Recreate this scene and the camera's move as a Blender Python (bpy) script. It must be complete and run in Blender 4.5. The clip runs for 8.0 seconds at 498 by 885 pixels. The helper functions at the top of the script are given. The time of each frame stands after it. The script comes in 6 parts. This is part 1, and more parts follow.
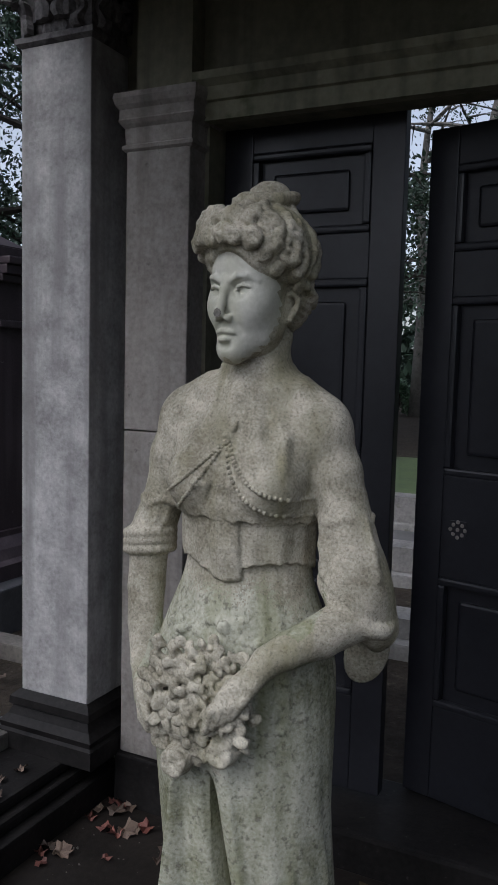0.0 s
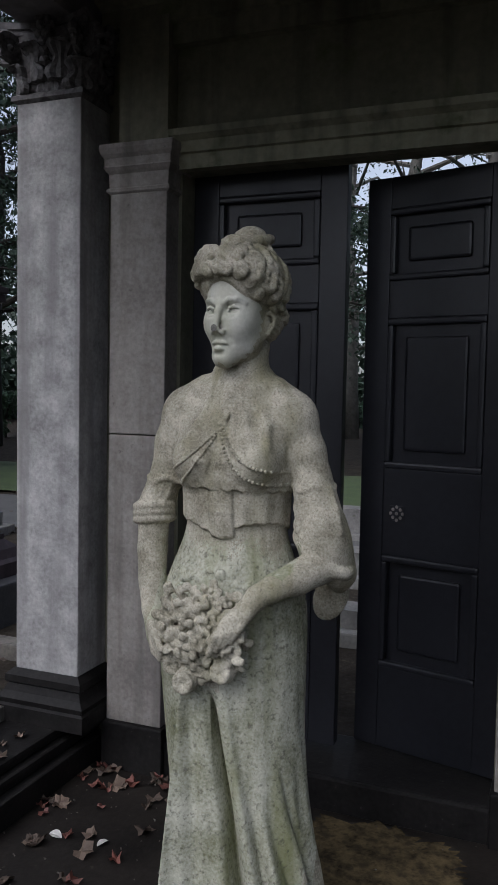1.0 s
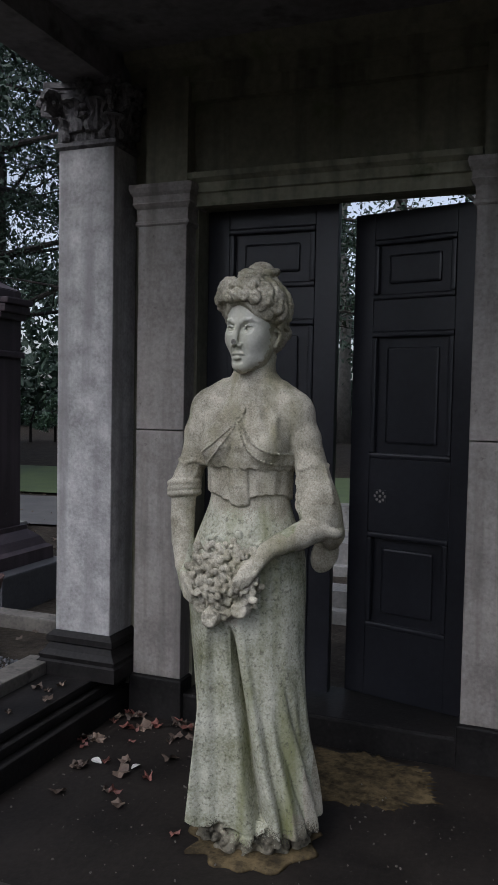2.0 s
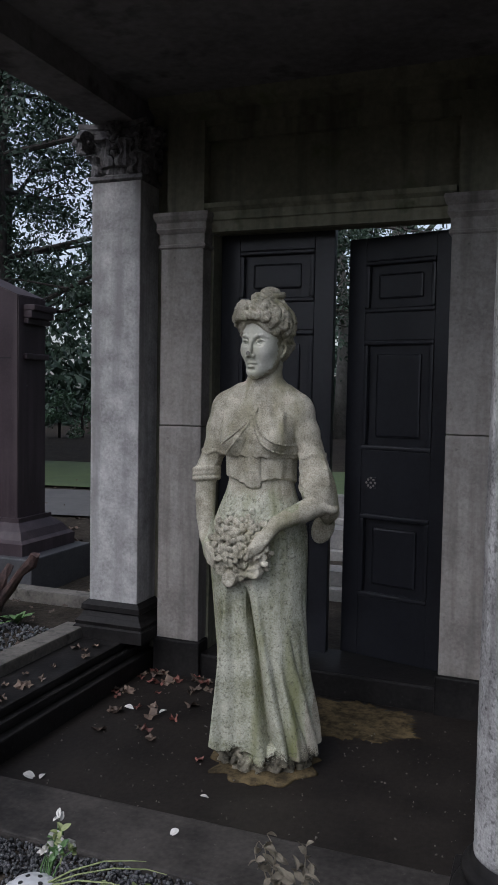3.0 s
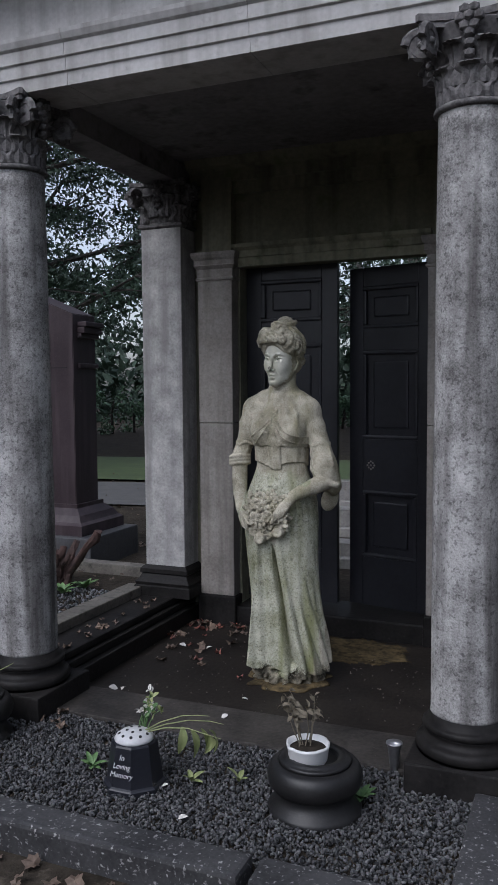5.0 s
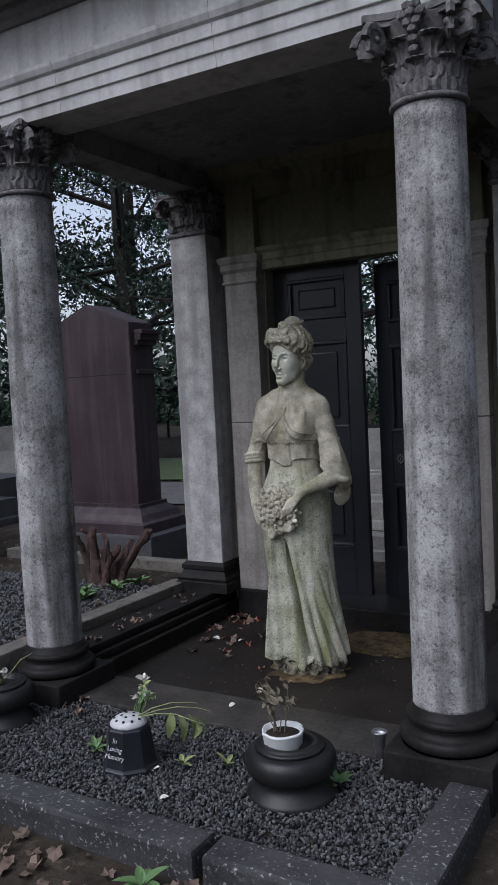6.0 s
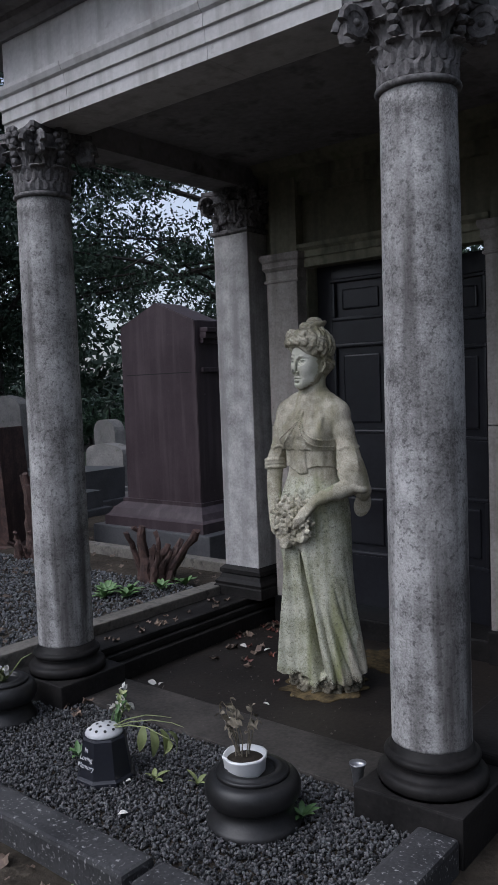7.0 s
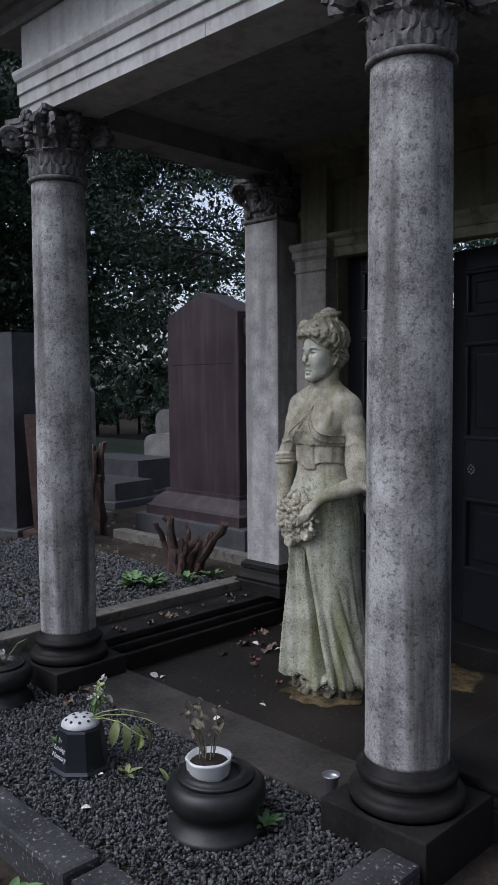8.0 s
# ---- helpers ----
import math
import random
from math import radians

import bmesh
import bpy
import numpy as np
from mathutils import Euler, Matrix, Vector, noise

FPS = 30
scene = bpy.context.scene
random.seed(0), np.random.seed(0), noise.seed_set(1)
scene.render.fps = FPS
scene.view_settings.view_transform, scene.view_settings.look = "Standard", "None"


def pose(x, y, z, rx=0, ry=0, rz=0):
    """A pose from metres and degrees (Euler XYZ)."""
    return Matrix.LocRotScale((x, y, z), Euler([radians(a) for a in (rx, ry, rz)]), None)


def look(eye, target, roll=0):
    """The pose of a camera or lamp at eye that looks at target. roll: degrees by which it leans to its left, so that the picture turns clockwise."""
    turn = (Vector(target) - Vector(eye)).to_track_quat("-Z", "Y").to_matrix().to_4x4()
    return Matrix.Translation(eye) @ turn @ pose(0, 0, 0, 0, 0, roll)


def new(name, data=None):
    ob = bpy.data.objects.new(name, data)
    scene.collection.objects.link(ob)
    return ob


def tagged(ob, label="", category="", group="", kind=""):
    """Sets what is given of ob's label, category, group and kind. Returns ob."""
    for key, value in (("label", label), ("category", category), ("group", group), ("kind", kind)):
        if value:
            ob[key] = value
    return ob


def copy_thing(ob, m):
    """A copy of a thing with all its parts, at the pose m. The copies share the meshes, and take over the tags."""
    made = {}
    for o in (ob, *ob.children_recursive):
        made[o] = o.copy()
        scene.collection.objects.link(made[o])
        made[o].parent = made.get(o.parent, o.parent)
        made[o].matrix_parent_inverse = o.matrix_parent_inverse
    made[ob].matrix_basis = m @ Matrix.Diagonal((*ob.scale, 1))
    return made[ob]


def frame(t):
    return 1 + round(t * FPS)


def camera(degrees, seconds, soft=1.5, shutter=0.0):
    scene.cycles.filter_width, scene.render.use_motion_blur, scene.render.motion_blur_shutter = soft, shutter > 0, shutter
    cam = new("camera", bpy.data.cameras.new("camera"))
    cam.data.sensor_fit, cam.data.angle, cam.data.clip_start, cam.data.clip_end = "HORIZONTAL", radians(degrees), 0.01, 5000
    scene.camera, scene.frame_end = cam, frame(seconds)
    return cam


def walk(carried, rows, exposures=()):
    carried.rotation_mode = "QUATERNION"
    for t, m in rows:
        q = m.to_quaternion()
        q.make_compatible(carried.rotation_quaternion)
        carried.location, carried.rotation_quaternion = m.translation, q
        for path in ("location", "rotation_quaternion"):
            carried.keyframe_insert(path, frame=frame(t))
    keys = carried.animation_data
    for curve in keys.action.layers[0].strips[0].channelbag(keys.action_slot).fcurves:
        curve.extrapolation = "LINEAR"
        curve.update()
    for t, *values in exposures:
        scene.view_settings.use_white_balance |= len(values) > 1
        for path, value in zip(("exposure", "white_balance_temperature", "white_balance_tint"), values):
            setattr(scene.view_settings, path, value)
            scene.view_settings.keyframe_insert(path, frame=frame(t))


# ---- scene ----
cam = camera(34.2, 8.0)
METRES, EYE, TILT, LEAN, TURN = 3.8, 1.375, 0.0, 0.0, 26.2
ROWS = [
    (0.0, 0.0, 0.0, 0.0, 0.14, -5.45, -1.48),
    (0.5, -0.0257, -0.0491, -0.0037, -4.26, -4.44, -1.32),
    (1.0, -0.0327, -0.1033, -0.014, -4.65, -3.5, -1.11),
    (1.5, -0.0366, -0.1782, -0.0199, -4.82, -3.08, -1.42),
    (2.0, -0.0571, -0.234, -0.0193, -5.13, -3.04, -1.12),
    (3.5, -0.1005, -0.4398, -0.0119, -5.42, -3.61, -1.04),
    (4.0, -0.1301, -0.5118, -0.0089, -7.88, -3.69, -0.78),
    (5.5, -0.0514, -0.6323, 0.0019, -0.29, -3.93, 1.6),
    (6.0, 0.0235, -0.6321, -0.0008, 4.19, -3.82, 2.92),
    (6.5, 0.0945, -0.6209, 0.0018, 11.87, -3.65, 3.11),
    (7.0, 0.1485, -0.5791, 0.0038, 13.01, -3.8, 2.08),
    (7.5, 0.1942, -0.5459, 0.0015, 17.54, -3.78, 1.59),
    (8.0, 0.2221, -0.5302, -0.0012, 18.73, -4.1, 0.46),
]
walk(cam, [(t, pose(0, 0, EYE, TILT, LEAN, TURN) @ pose(METRES * x, METRES * y, METRES * z, 90 + pitch, roll, yaw)) for t, x, y, z, yaw, pitch, roll in ROWS],
     exposures=[(0.0, 0.24, 6000, 13), (8.0, 0.38, 5880, 13)])

# ---- light: an overcast winter sky over tall trees ----
world = bpy.data.worlds.new("world")
scene.world = world
world.use_nodes = True
wn = world.node_tree.nodes
sky = wn.new("ShaderNodeTexSky")
sky.sky_type = "NISHITA"
sky.sun_disc = False
sky.sun_elevation, sky.sun_rotation = radians(50), radians(200)
sky.dust_density = 3.0
wn["Background"].inputs[1].default_value = 0.15
cloud = wn.new("ShaderNodeHueSaturation")      # an overcast sky is paler than a clear one
cloud.inputs["Saturation"].default_value = 0.45
world.node_tree.links.new(sky.outputs[0], cloud.inputs["Color"])
world.node_tree.links.new(cloud.outputs[0], wn["Background"].inputs[0])
sun = new("sun", bpy.data.lights.new("sun", "SUN"))
sun.data.energy, sun.data.angle, sun.data.color = 0.6, radians(50), (0.93, 0.97, 1.0)
sun.matrix_world = look((-3, -6, 9), (0, 0, 0))

# ---- materials ----
def material(name, dark, light, rough=0.8, grain=60.0, patch=3.0, bump=0.3, spots=None, spot_scale=25.0,
             spot_cut=0.68, streak=None, metal=0.0, contrast=0.5, depth=0.004, spec=0.5, per_piece=0.0, spot_most=0.7):
    """Two scales of noise between two colours, fine relief, and where given: spots (lichen, chips) and vertical streaks."""
    m = bpy.data.materials.new(name)
    m.use_nodes = True
    nt = m.node_tree
    n, l = nt.nodes, nt.links
    b = n["Principled BSDF"]
    co = n.new("ShaderNodeTexCoord")
    big = n.new("ShaderNodeTexNoise")
    big.inputs["Scale"].default_value, big.inputs["Detail"].default_value = patch, 6
    big.inputs["Roughness"].default_value = 0.65
    fine = n.new("ShaderNodeTexNoise")
    fine.inputs["Scale"].default_value, fine.inputs["Detail"].default_value = grain, 4
    l.new(co.outputs["Object"], big.inputs["Vector"])
    l.new(co.outputs["Object"], fine.inputs["Vector"])
    mx = n.new("ShaderNodeMath")
    mx.operation = "MULTIPLY_ADD"
    l.new(fine.outputs["Fac"], mx.inputs[0])
    mx.inputs[1].default_value = 0.45
    l.new(big.outputs["Fac"], mx.inputs[2])
    ramp = n.new("ShaderNodeMapRange")
    ramp.inputs["From Min"].default_value, ramp.inputs["From Max"].default_value = 0.72 - contrast * 0.42, 0.72 + contrast * 0.42
    l.new(mx.outputs[0], ramp.inputs["Value"])
    mix = n.new("ShaderNodeMix")
    mix.data_type = "RGBA"
    mix.inputs["A"].default_value, mix.inputs["B"].default_value = (*dark, 1), (*light, 1)
    l.new(ramp.outputs[0], mix.inputs["Factor"])
    col = mix.outputs["Result"]
    if streak:
        mp = n.new("ShaderNodeMapping")
        mp.inputs["Scale"].default_value = (14, 14, 0.9)
        l.new(co.outputs["Object"], mp.inputs["Vector"])
        st = n.new("ShaderNodeTexNoise")
        st.inputs["Scale"].default_value, st.inputs["Detail"].default_value = 1.0, 5
        l.new(mp.outputs[0], st.inputs["Vector"])
        sr = n.new("ShaderNodeMapRange")
        sr.inputs["From Min"].default_value, sr.inputs["From Max"].default_value = 0.48, 0.72
        sr.inputs["To Max"].default_value = streak[3]
        l.new(st.outputs["Fac"], sr.inputs["Value"])
        m2 = n.new("ShaderNodeMix")
        m2.data_type = "RGBA"
        l.new(sr.outputs[0], m2.inputs["Factor"])
        l.new(col, m2.inputs["A"])
        m2.inputs["B"].default_value = (*streak[:3], 1)
        col = m2.outputs["Result"]
    if spots:
        sp = n.new("ShaderNodeTexNoise")
        sp.inputs["Scale"].default_value, sp.inputs["Detail"].default_value = spot_scale, 4
        sp.inputs["Roughness"].default_value = 0.58
        l.new(co.outputs["Object"], sp.inputs["Vector"])
        s2 = n.new("ShaderNodeMapRange")
        s2.inputs["From Min"].default_value, s2.inputs["From Max"].default_value = spot_cut - 0.02, spot_cut + 0.1
        s2.inputs["To Max"].default_value = spot_most
        l.new(sp.outputs["Fac"], s2.inputs["Value"])
        m3 = n.new("ShaderNodeMix")
        m3.data_type = "RGBA"
        l.new(s2.outputs[0], m3.inputs["Factor"])
        l.new(col, m3.inputs["A"])
        m3.inputs["B"].default_value = (*spots, 1)
        col = m3.outputs["Result"]
    if per_piece:
        oi = n.new("ShaderNodeObjectInfo")
        hs = n.new("ShaderNodeHueSaturation")
        pr = n.new("ShaderNodeMapRange")
        pr.inputs["To Min"].default_value, pr.inputs["To Max"].default_value = 1 - per_piece, 1 + per_piece
        l.new(oi.outputs["Random"], pr.inputs["Value"])
        l.new(pr.outputs[0], hs.inputs["Value"])
        l.new(col, hs.inputs["Color"])
        col = hs.outputs["Color"]
    l.new(col, b.inputs["Base Color"])
    rr = n.new("ShaderNodeMapRange")
    rr.inputs["To Min"].default_value, rr.inputs["To Max"].default_value = max(0.05, rough - 0.14), min(1.0, rough + 0.14)
    l.new(big.outputs["Fac"], rr.inputs["Value"])
    l.new(rr.outputs[0], b.inputs["Roughness"])
    b.inputs["Metallic"].default_value = metal
    b.inputs["Specular IOR Level"].default_value = spec
    bp = n.new("ShaderNodeBump")
    bp.inputs["Strength"].default_value, bp.inputs["Distance"].default_value = bump, depth
    l.new(mx.outputs[0], bp.inputs["Height"])
    l.new(bp.outputs[0], b.inputs["Normal"])
    return m


M_granite = material("grey_granite", (0.115, 0.11, 0.108), (0.52, 0.51, 0.50), 0.8, 170, 6, 0.9, (0.035, 0.032, 0.032), 70, 0.555, (0.07, 0.064, 0.062, 0.95), contrast=0.45, spec=0.3, spot_most=0.55)
M_pier = material("pale_granite", (0.24, 0.23, 0.225), (0.56, 0.55, 0.535), 0.85, 75, 10, 0.7, (0.20, 0.195, 0.19), 40, 0.6, (0.22, 0.21, 0.205, 0.8), contrast=0.55, spec=0.3, spot_most=0.45)
M_sand = material("weathered_sandstone", (0.20, 0.18, 0.165), (0.40, 0.37, 0.34), 0.9, 80, 4, 0.5, (0.1, 0.09, 0.08), 40, 0.66, (0.12, 0.11, 0.10, 0.7), spec=0.25)
M_wall = material("mossy_stone", (0.12, 0.12, 0.085), (0.25, 0.24, 0.17), 0.9, 40, 2, 0.4, (0.11, 0.13, 0.06), 6, 0.6, (0.06, 0.06, 0.045, 0.7))
M_lintel = material("green_stained_stone", (0.19, 0.19, 0.13), (0.34, 0.33, 0.24), 0.9, 50, 3, 0.4, (0.08, 0.09, 0.04), 8, 0.6, (0.06, 0.06, 0.045, 0.7))
M_frieze = material("pale_sandstone", (0.40, 0.39, 0.38), (0.56, 0.55, 0.54), 0.85, 60, 2.5, 0.3, (0.25, 0.235, 0.22), 14, 0.66, (0.24, 0.22, 0.2, 0.6))
# darker, blotched stone for the ceiling, side beams, cornice and roof
M_ceil = material("dark_soffit_stone", (0.13, 0.123, 0.125), (0.27, 0.26, 0.262), 0.9, 30, 1.6, 0.3, (0.05, 0.046, 0.046), 5, 0.58)
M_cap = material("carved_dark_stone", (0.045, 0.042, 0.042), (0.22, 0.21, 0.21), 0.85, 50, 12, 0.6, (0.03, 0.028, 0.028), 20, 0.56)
M_black = material("black_polished_granite", (0.007, 0.007, 0.0075), (0.022, 0.021, 0.021), 0.42, 90, 6, 0.3, (0.07, 0.068, 0.065), 60, 0.68, contrast=0.5, spec=0.4)
M_step = material("dark_wet_stone", (0.008, 0.0075, 0.0075), (0.026, 0.024, 0.023), 0.5, 60, 5, 0.5, (0.10, 0.095, 0.085), 60, 0.69, spec=0.12)
M_floor = material("damp_paving", (0.007, 0.006, 0.0055), (0.030, 0.025, 0.021), 0.55, 45, 3.5, 0.7, (0.08, 0.07, 0.055), 40, 0.68, contrast=0.5, spec=0.2)
M_patch = material("ochre_moss", (0.035, 0.027, 0.016), (0.16, 0.12, 0.062), 0.95, 70, 14, 0.9, (0.03, 0.025, 0.018), 35, 0.55, contrast=0.4, spec=0.1)
M_slab = material("worn_slab", (0.016, 0.0145, 0.0135), (0.065, 0.058, 0.052), 0.6, 60, 6, 0.6, (0.14, 0.13, 0.115), 50, 0.68, contrast=0.45, spec=0.25)
M_kerb = material("grey_kerb_stone", (0.022, 0.022, 0.024), (0.065, 0.064, 0.066), 0.6, 90, 6, 0.6, (0.42, 0.42, 0.41), 75, 0.61, contrast=0.45, spec=0.35, spot_most=0.9)
M_limekerb = material("buff_kerb_stone", (0.06, 0.055, 0.048), (0.17, 0.155, 0.135), 0.8, 60, 5, 0.6, (0.03, 0.03, 0.024), 18, 0.56)
M_soil = material("leafy_earth", (0.016, 0.013, 0.010), (0.055, 0.046, 0.036), 0.9, 35, 5, 0.9, (0.10, 0.085, 0.066), 22, 0.62, depth=0.02, spec=0.1)
M_door = material("black_painted_wood", (0.010, 0.0105, 0.014), (0.022, 0.023, 0.029), 0.34, 40, 3, 0.2, (0.04, 0.04, 0.04), 60, 0.76, spec=0.5)
M_face = material("rubbed_white_marble", (0.46, 0.46, 0.38), (0.66, 0.65, 0.58), 0.75, 140, 14, 0.25, (0.25, 0.235, 0.17), 50, 0.64, (0.36, 0.36, 0.22, 0.6), spec=0.28, spot_most=0.3)
M_chip = material("dark_stone_break", (0.11, 0.105, 0.09), (0.24, 0.23, 0.20), 0.9, 200, 60, 0.6)
M_statue = material("lichened_marble", (0.235, 0.215, 0.155), (0.64, 0.60, 0.49), 0.85, 190, 11, 0.9, (0.08, 0.07, 0.054), 210, 0.56, (0.25, 0.235, 0.135, 0.85), contrast=0.44, spec=0.25, spot_most=0.42)
M_skirt = material("green_stained_marble", (0.20, 0.205, 0.125), (0.60, 0.595, 0.49), 0.85, 150, 6, 0.8, (0.06, 0.056, 0.043), 95, 0.565, (0.20, 0.21, 0.085, 0.95), contrast=0.44, spec=0.25, spot_most=0.55)
M_rock = material("lichened_rock", (0.07, 0.065, 0.05), (0.30, 0.27, 0.20), 0.9, 60, 16, 0.9, (0.025, 0.023, 0.018), 38, 0.52, contrast=0.5, spec=0.2)
M_tomb = material("red_granite", (0.024, 0.016, 0.019), (0.052, 0.037, 0.042), 0.5, 110, 2.5, 0.15, (0.25, 0.24, 0.24), 26, 0.73, (0.085, 0.065, 0.07, 0.6), spec=0.35)
M_white = material("white_glazed_plastic", (0.62, 0.62, 0.62), (0.8, 0.8, 0.8), 0.4, 40, 8, 0.1, (0.3, 0.28, 0.25), 30, 0.72)
M_metal = material("dull_steel", (0.3, 0.3, 0.31), (0.5, 0.5, 0.52), 0.4, 60, 10, 0.1, metal=0.9)
M_silver = material("grey_lid", (0.42, 0.42, 0.43), (0.6, 0.6, 0.61), 0.45, 60, 10, 0.1)
M_hole = material("dark_hole", (0.01, 0.01, 0.01), (0.02, 0.02, 0.02), 0.9)
M_letter = material("silver_lettering", (0.5, 0.5, 0.52), (0.65, 0.65, 0.67), 0.5, 60, 10, 0.1)
M_dry = material("dry_stem", (0.08, 0.068, 0.048), (0.22, 0.19, 0.14), 0.8, 60, 14, 0.3)
M_stem = material("green_stem", (0.06, 0.09, 0.03), (0.13, 0.17, 0.06), 0.6, 60, 10, 0.2)
M_leafg = material("fresh_leaf", (0.05, 0.11, 0.035), (0.14, 0.24, 0.09), 0.5, 60, 20, 0.2)
M_leafy = material("pale_leaf", (0.16, 0.2, 0.07), (0.3, 0.33, 0.15), 0.5, 60, 20, 0.2)
M_leafd = material("dead_leaf", (0.07, 0.045, 0.031), (0.18, 0.13, 0.098), 0.7, 80, 14, 0.4, per_piece=0.45)
M_leafr = material("red_dead_leaf", (0.09, 0.028, 0.02), (0.22, 0.085, 0.065), 0.6, 80, 14, 0.4, per_piece=0.3)
M_leafw = material("bleached_petal", (0.5, 0.48, 0.44), (0.68, 0.66, 0.62), 0.6, 80, 14, 0.2)
M_stump = material("rotten_red_wood", (0.022, 0.013, 0.0115), (0.10, 0.056, 0.047), 0.9, 50, 9, 0.9, streak=(0.03, 0.015, 0.012, 0.8))
M_bark = material("dark_bark", (0.018, 0.015, 0.013), (0.05, 0.042, 0.036), 0.95, 40, 6, 0.9, streak=(0.01, 0.009, 0.008, 0.7))
M_palebark = material("grey_bark", (0.09, 0.085, 0.075), (0.2, 0.19, 0.17), 0.95, 40, 6, 0.9)
M_ever = material("yew_foliage", (0.012, 0.027, 0.016), (0.042, 0.075, 0.045), 0.6, 8, 1.2, 0.3)
M_hedge = material("laurel_hedge", (0.035, 0.085, 0.04), (0.13, 0.22, 0.125), 0.35, 10, 2, 0.3)
M_grass = material("lawn_grass", (0.035, 0.058, 0.02), (0.085, 0.12, 0.045), 0.8, 60, 2, 0.6)
M_path = material("grey_path", (0.06, 0.06, 0.06), (0.12, 0.117, 0.113), 0.8, 60, 3, 0.4)
M_gravestone = material("old_gravestone", (0.12, 0.115, 0.11), (0.26, 0.25, 0.235), 0.85, 50, 4, 0.5, (0.08, 0.085, 0.05), 12, 0.62)
M_darkstone = material("dark_gravestone", (0.03, 0.03, 0.034), (0.075, 0.075, 0.08), 0.5, 60, 4, 0.3)

# ---- mesh tools ----
def part(name, bm, mat_, parent=None, label="", smooth=False):
    """One mesh object from a bmesh, under a thing or a part."""
    me = bpy.data.meshes.new(name)
    bmesh.ops.recalc_face_normals(bm, faces=bm.faces)
    bm.to_mesh(me)
    bm.free()
    me.materials.append(mat_)
    if smooth:
        for f in me.polygons:
            f.use_smooth = True
    ob = new(name, me)
    if parent is not None:
        ob.parent = parent
        ob.matrix_parent_inverse = parent.matrix_world.inverted() if parent.parent is None else Matrix()
    if label:
        tagged(ob, label)
    return ob


def thing(name, place, label, category, group="", kind="", turn=0):
    """An Empty at the base of a thing; its parts are made in its own space."""
    ob = new(name)
    ob.matrix_basis = pose(*place, 0, 0, turn)
    tagged(ob, label, category, group, kind)
    return ob


def piece(name, bm, mat_, owner, label="", smooth=False):
    """A part whose mesh is given in its owner's own space."""
    ob = part(name, bm, mat_, None, label, smooth)
    ob.parent = owner
    return ob


def box(bm, x0, x1, y0, y1, z0, z1, bevel=0.0, wobble=0.0):
    b = bmesh.new()
    bmesh.ops.create_cube(b, size=1)
    for v in b.verts:
        v.co = Vector(((x0 + x1) / 2 + v.co.x * (x1 - x0), (y0 + y1) / 2 + v.co.y * (y1 - y0), (z0 + z1) / 2 + v.co.z * (z1 - z0)))
    if bevel:
        bmesh.ops.bevel(b, geom=list(b.edges), offset=bevel, segments=2, profile=0.6, affect="EDGES")
    if wobble:
        for v in b.verts:
            v.co += noise.noise_vector(v.co * 7) * wobble
    pour(b, bm)
    return bm


def pour(src, dst):
    """Adds the faces of one bmesh to another and frees the first."""
    made = {v: dst.verts.new(v.co) for v in src.verts}
    for f in src.faces:
        try:
            dst.faces.new([made[v] for v in f.verts])
        except ValueError:
            pass
    src.free()
    return dst


def boxed(*a, **k):
    return box(bmesh.new(), *a, **k)


def lathe(profile, n=48, cx=0.0, cy=0.0, wob=0.0):
    """A turned body from (radius, height) pairs, closed at both ends."""
    bm = bmesh.new()
    rings = []
    for r, z in profile:
        ring = []
        for i in range(n):
            a = 2 * math.pi * i / n
            rr = r + (wob * noise.noise(Vector((3 * math.cos(a), 3 * math.sin(a), z * 4))) if wob else 0)
            ring.append(bm.verts.new((cx + rr * math.cos(a), cy + rr * math.sin(a), z)))
        rings.append(ring)
    for a, b in zip(rings, rings[1:]):
        for i in range(n):
            bm.faces.new((a[i], a[(i + 1) % n], b[(i + 1) % n], b[i]))
    bm.faces.new(rings[0][::-1])
    bm.faces.new(rings[-1])
    return bm


def square_stack(profile, cx=0.0, cy=0.0, ax=1.0, ay=1.0, bm=None):
    """A moulded square block from (half width, height) pairs; ax, ay stretch the plan by adding to the half widths."""
    bm = bm or bmesh.new()
    rings = []
    for r, z in profile:
        rings.append([bm.verts.new((cx + sx * (r + ax - 1), cy + sy * (r + ay - 1), z)) for sx, sy in ((-1, -1), (1, -1), (1, 1), (-1, 1))])
    for a, b in zip(rings, rings[1:]):
        for i in range(4):
            bm.faces.new((a[i], a[(i + 1) % 4], b[(i + 1) % 4], b[i]))
    bm.faces.new(rings[0][::-1])
    bm.faces.new(rings[-1])
    return bm


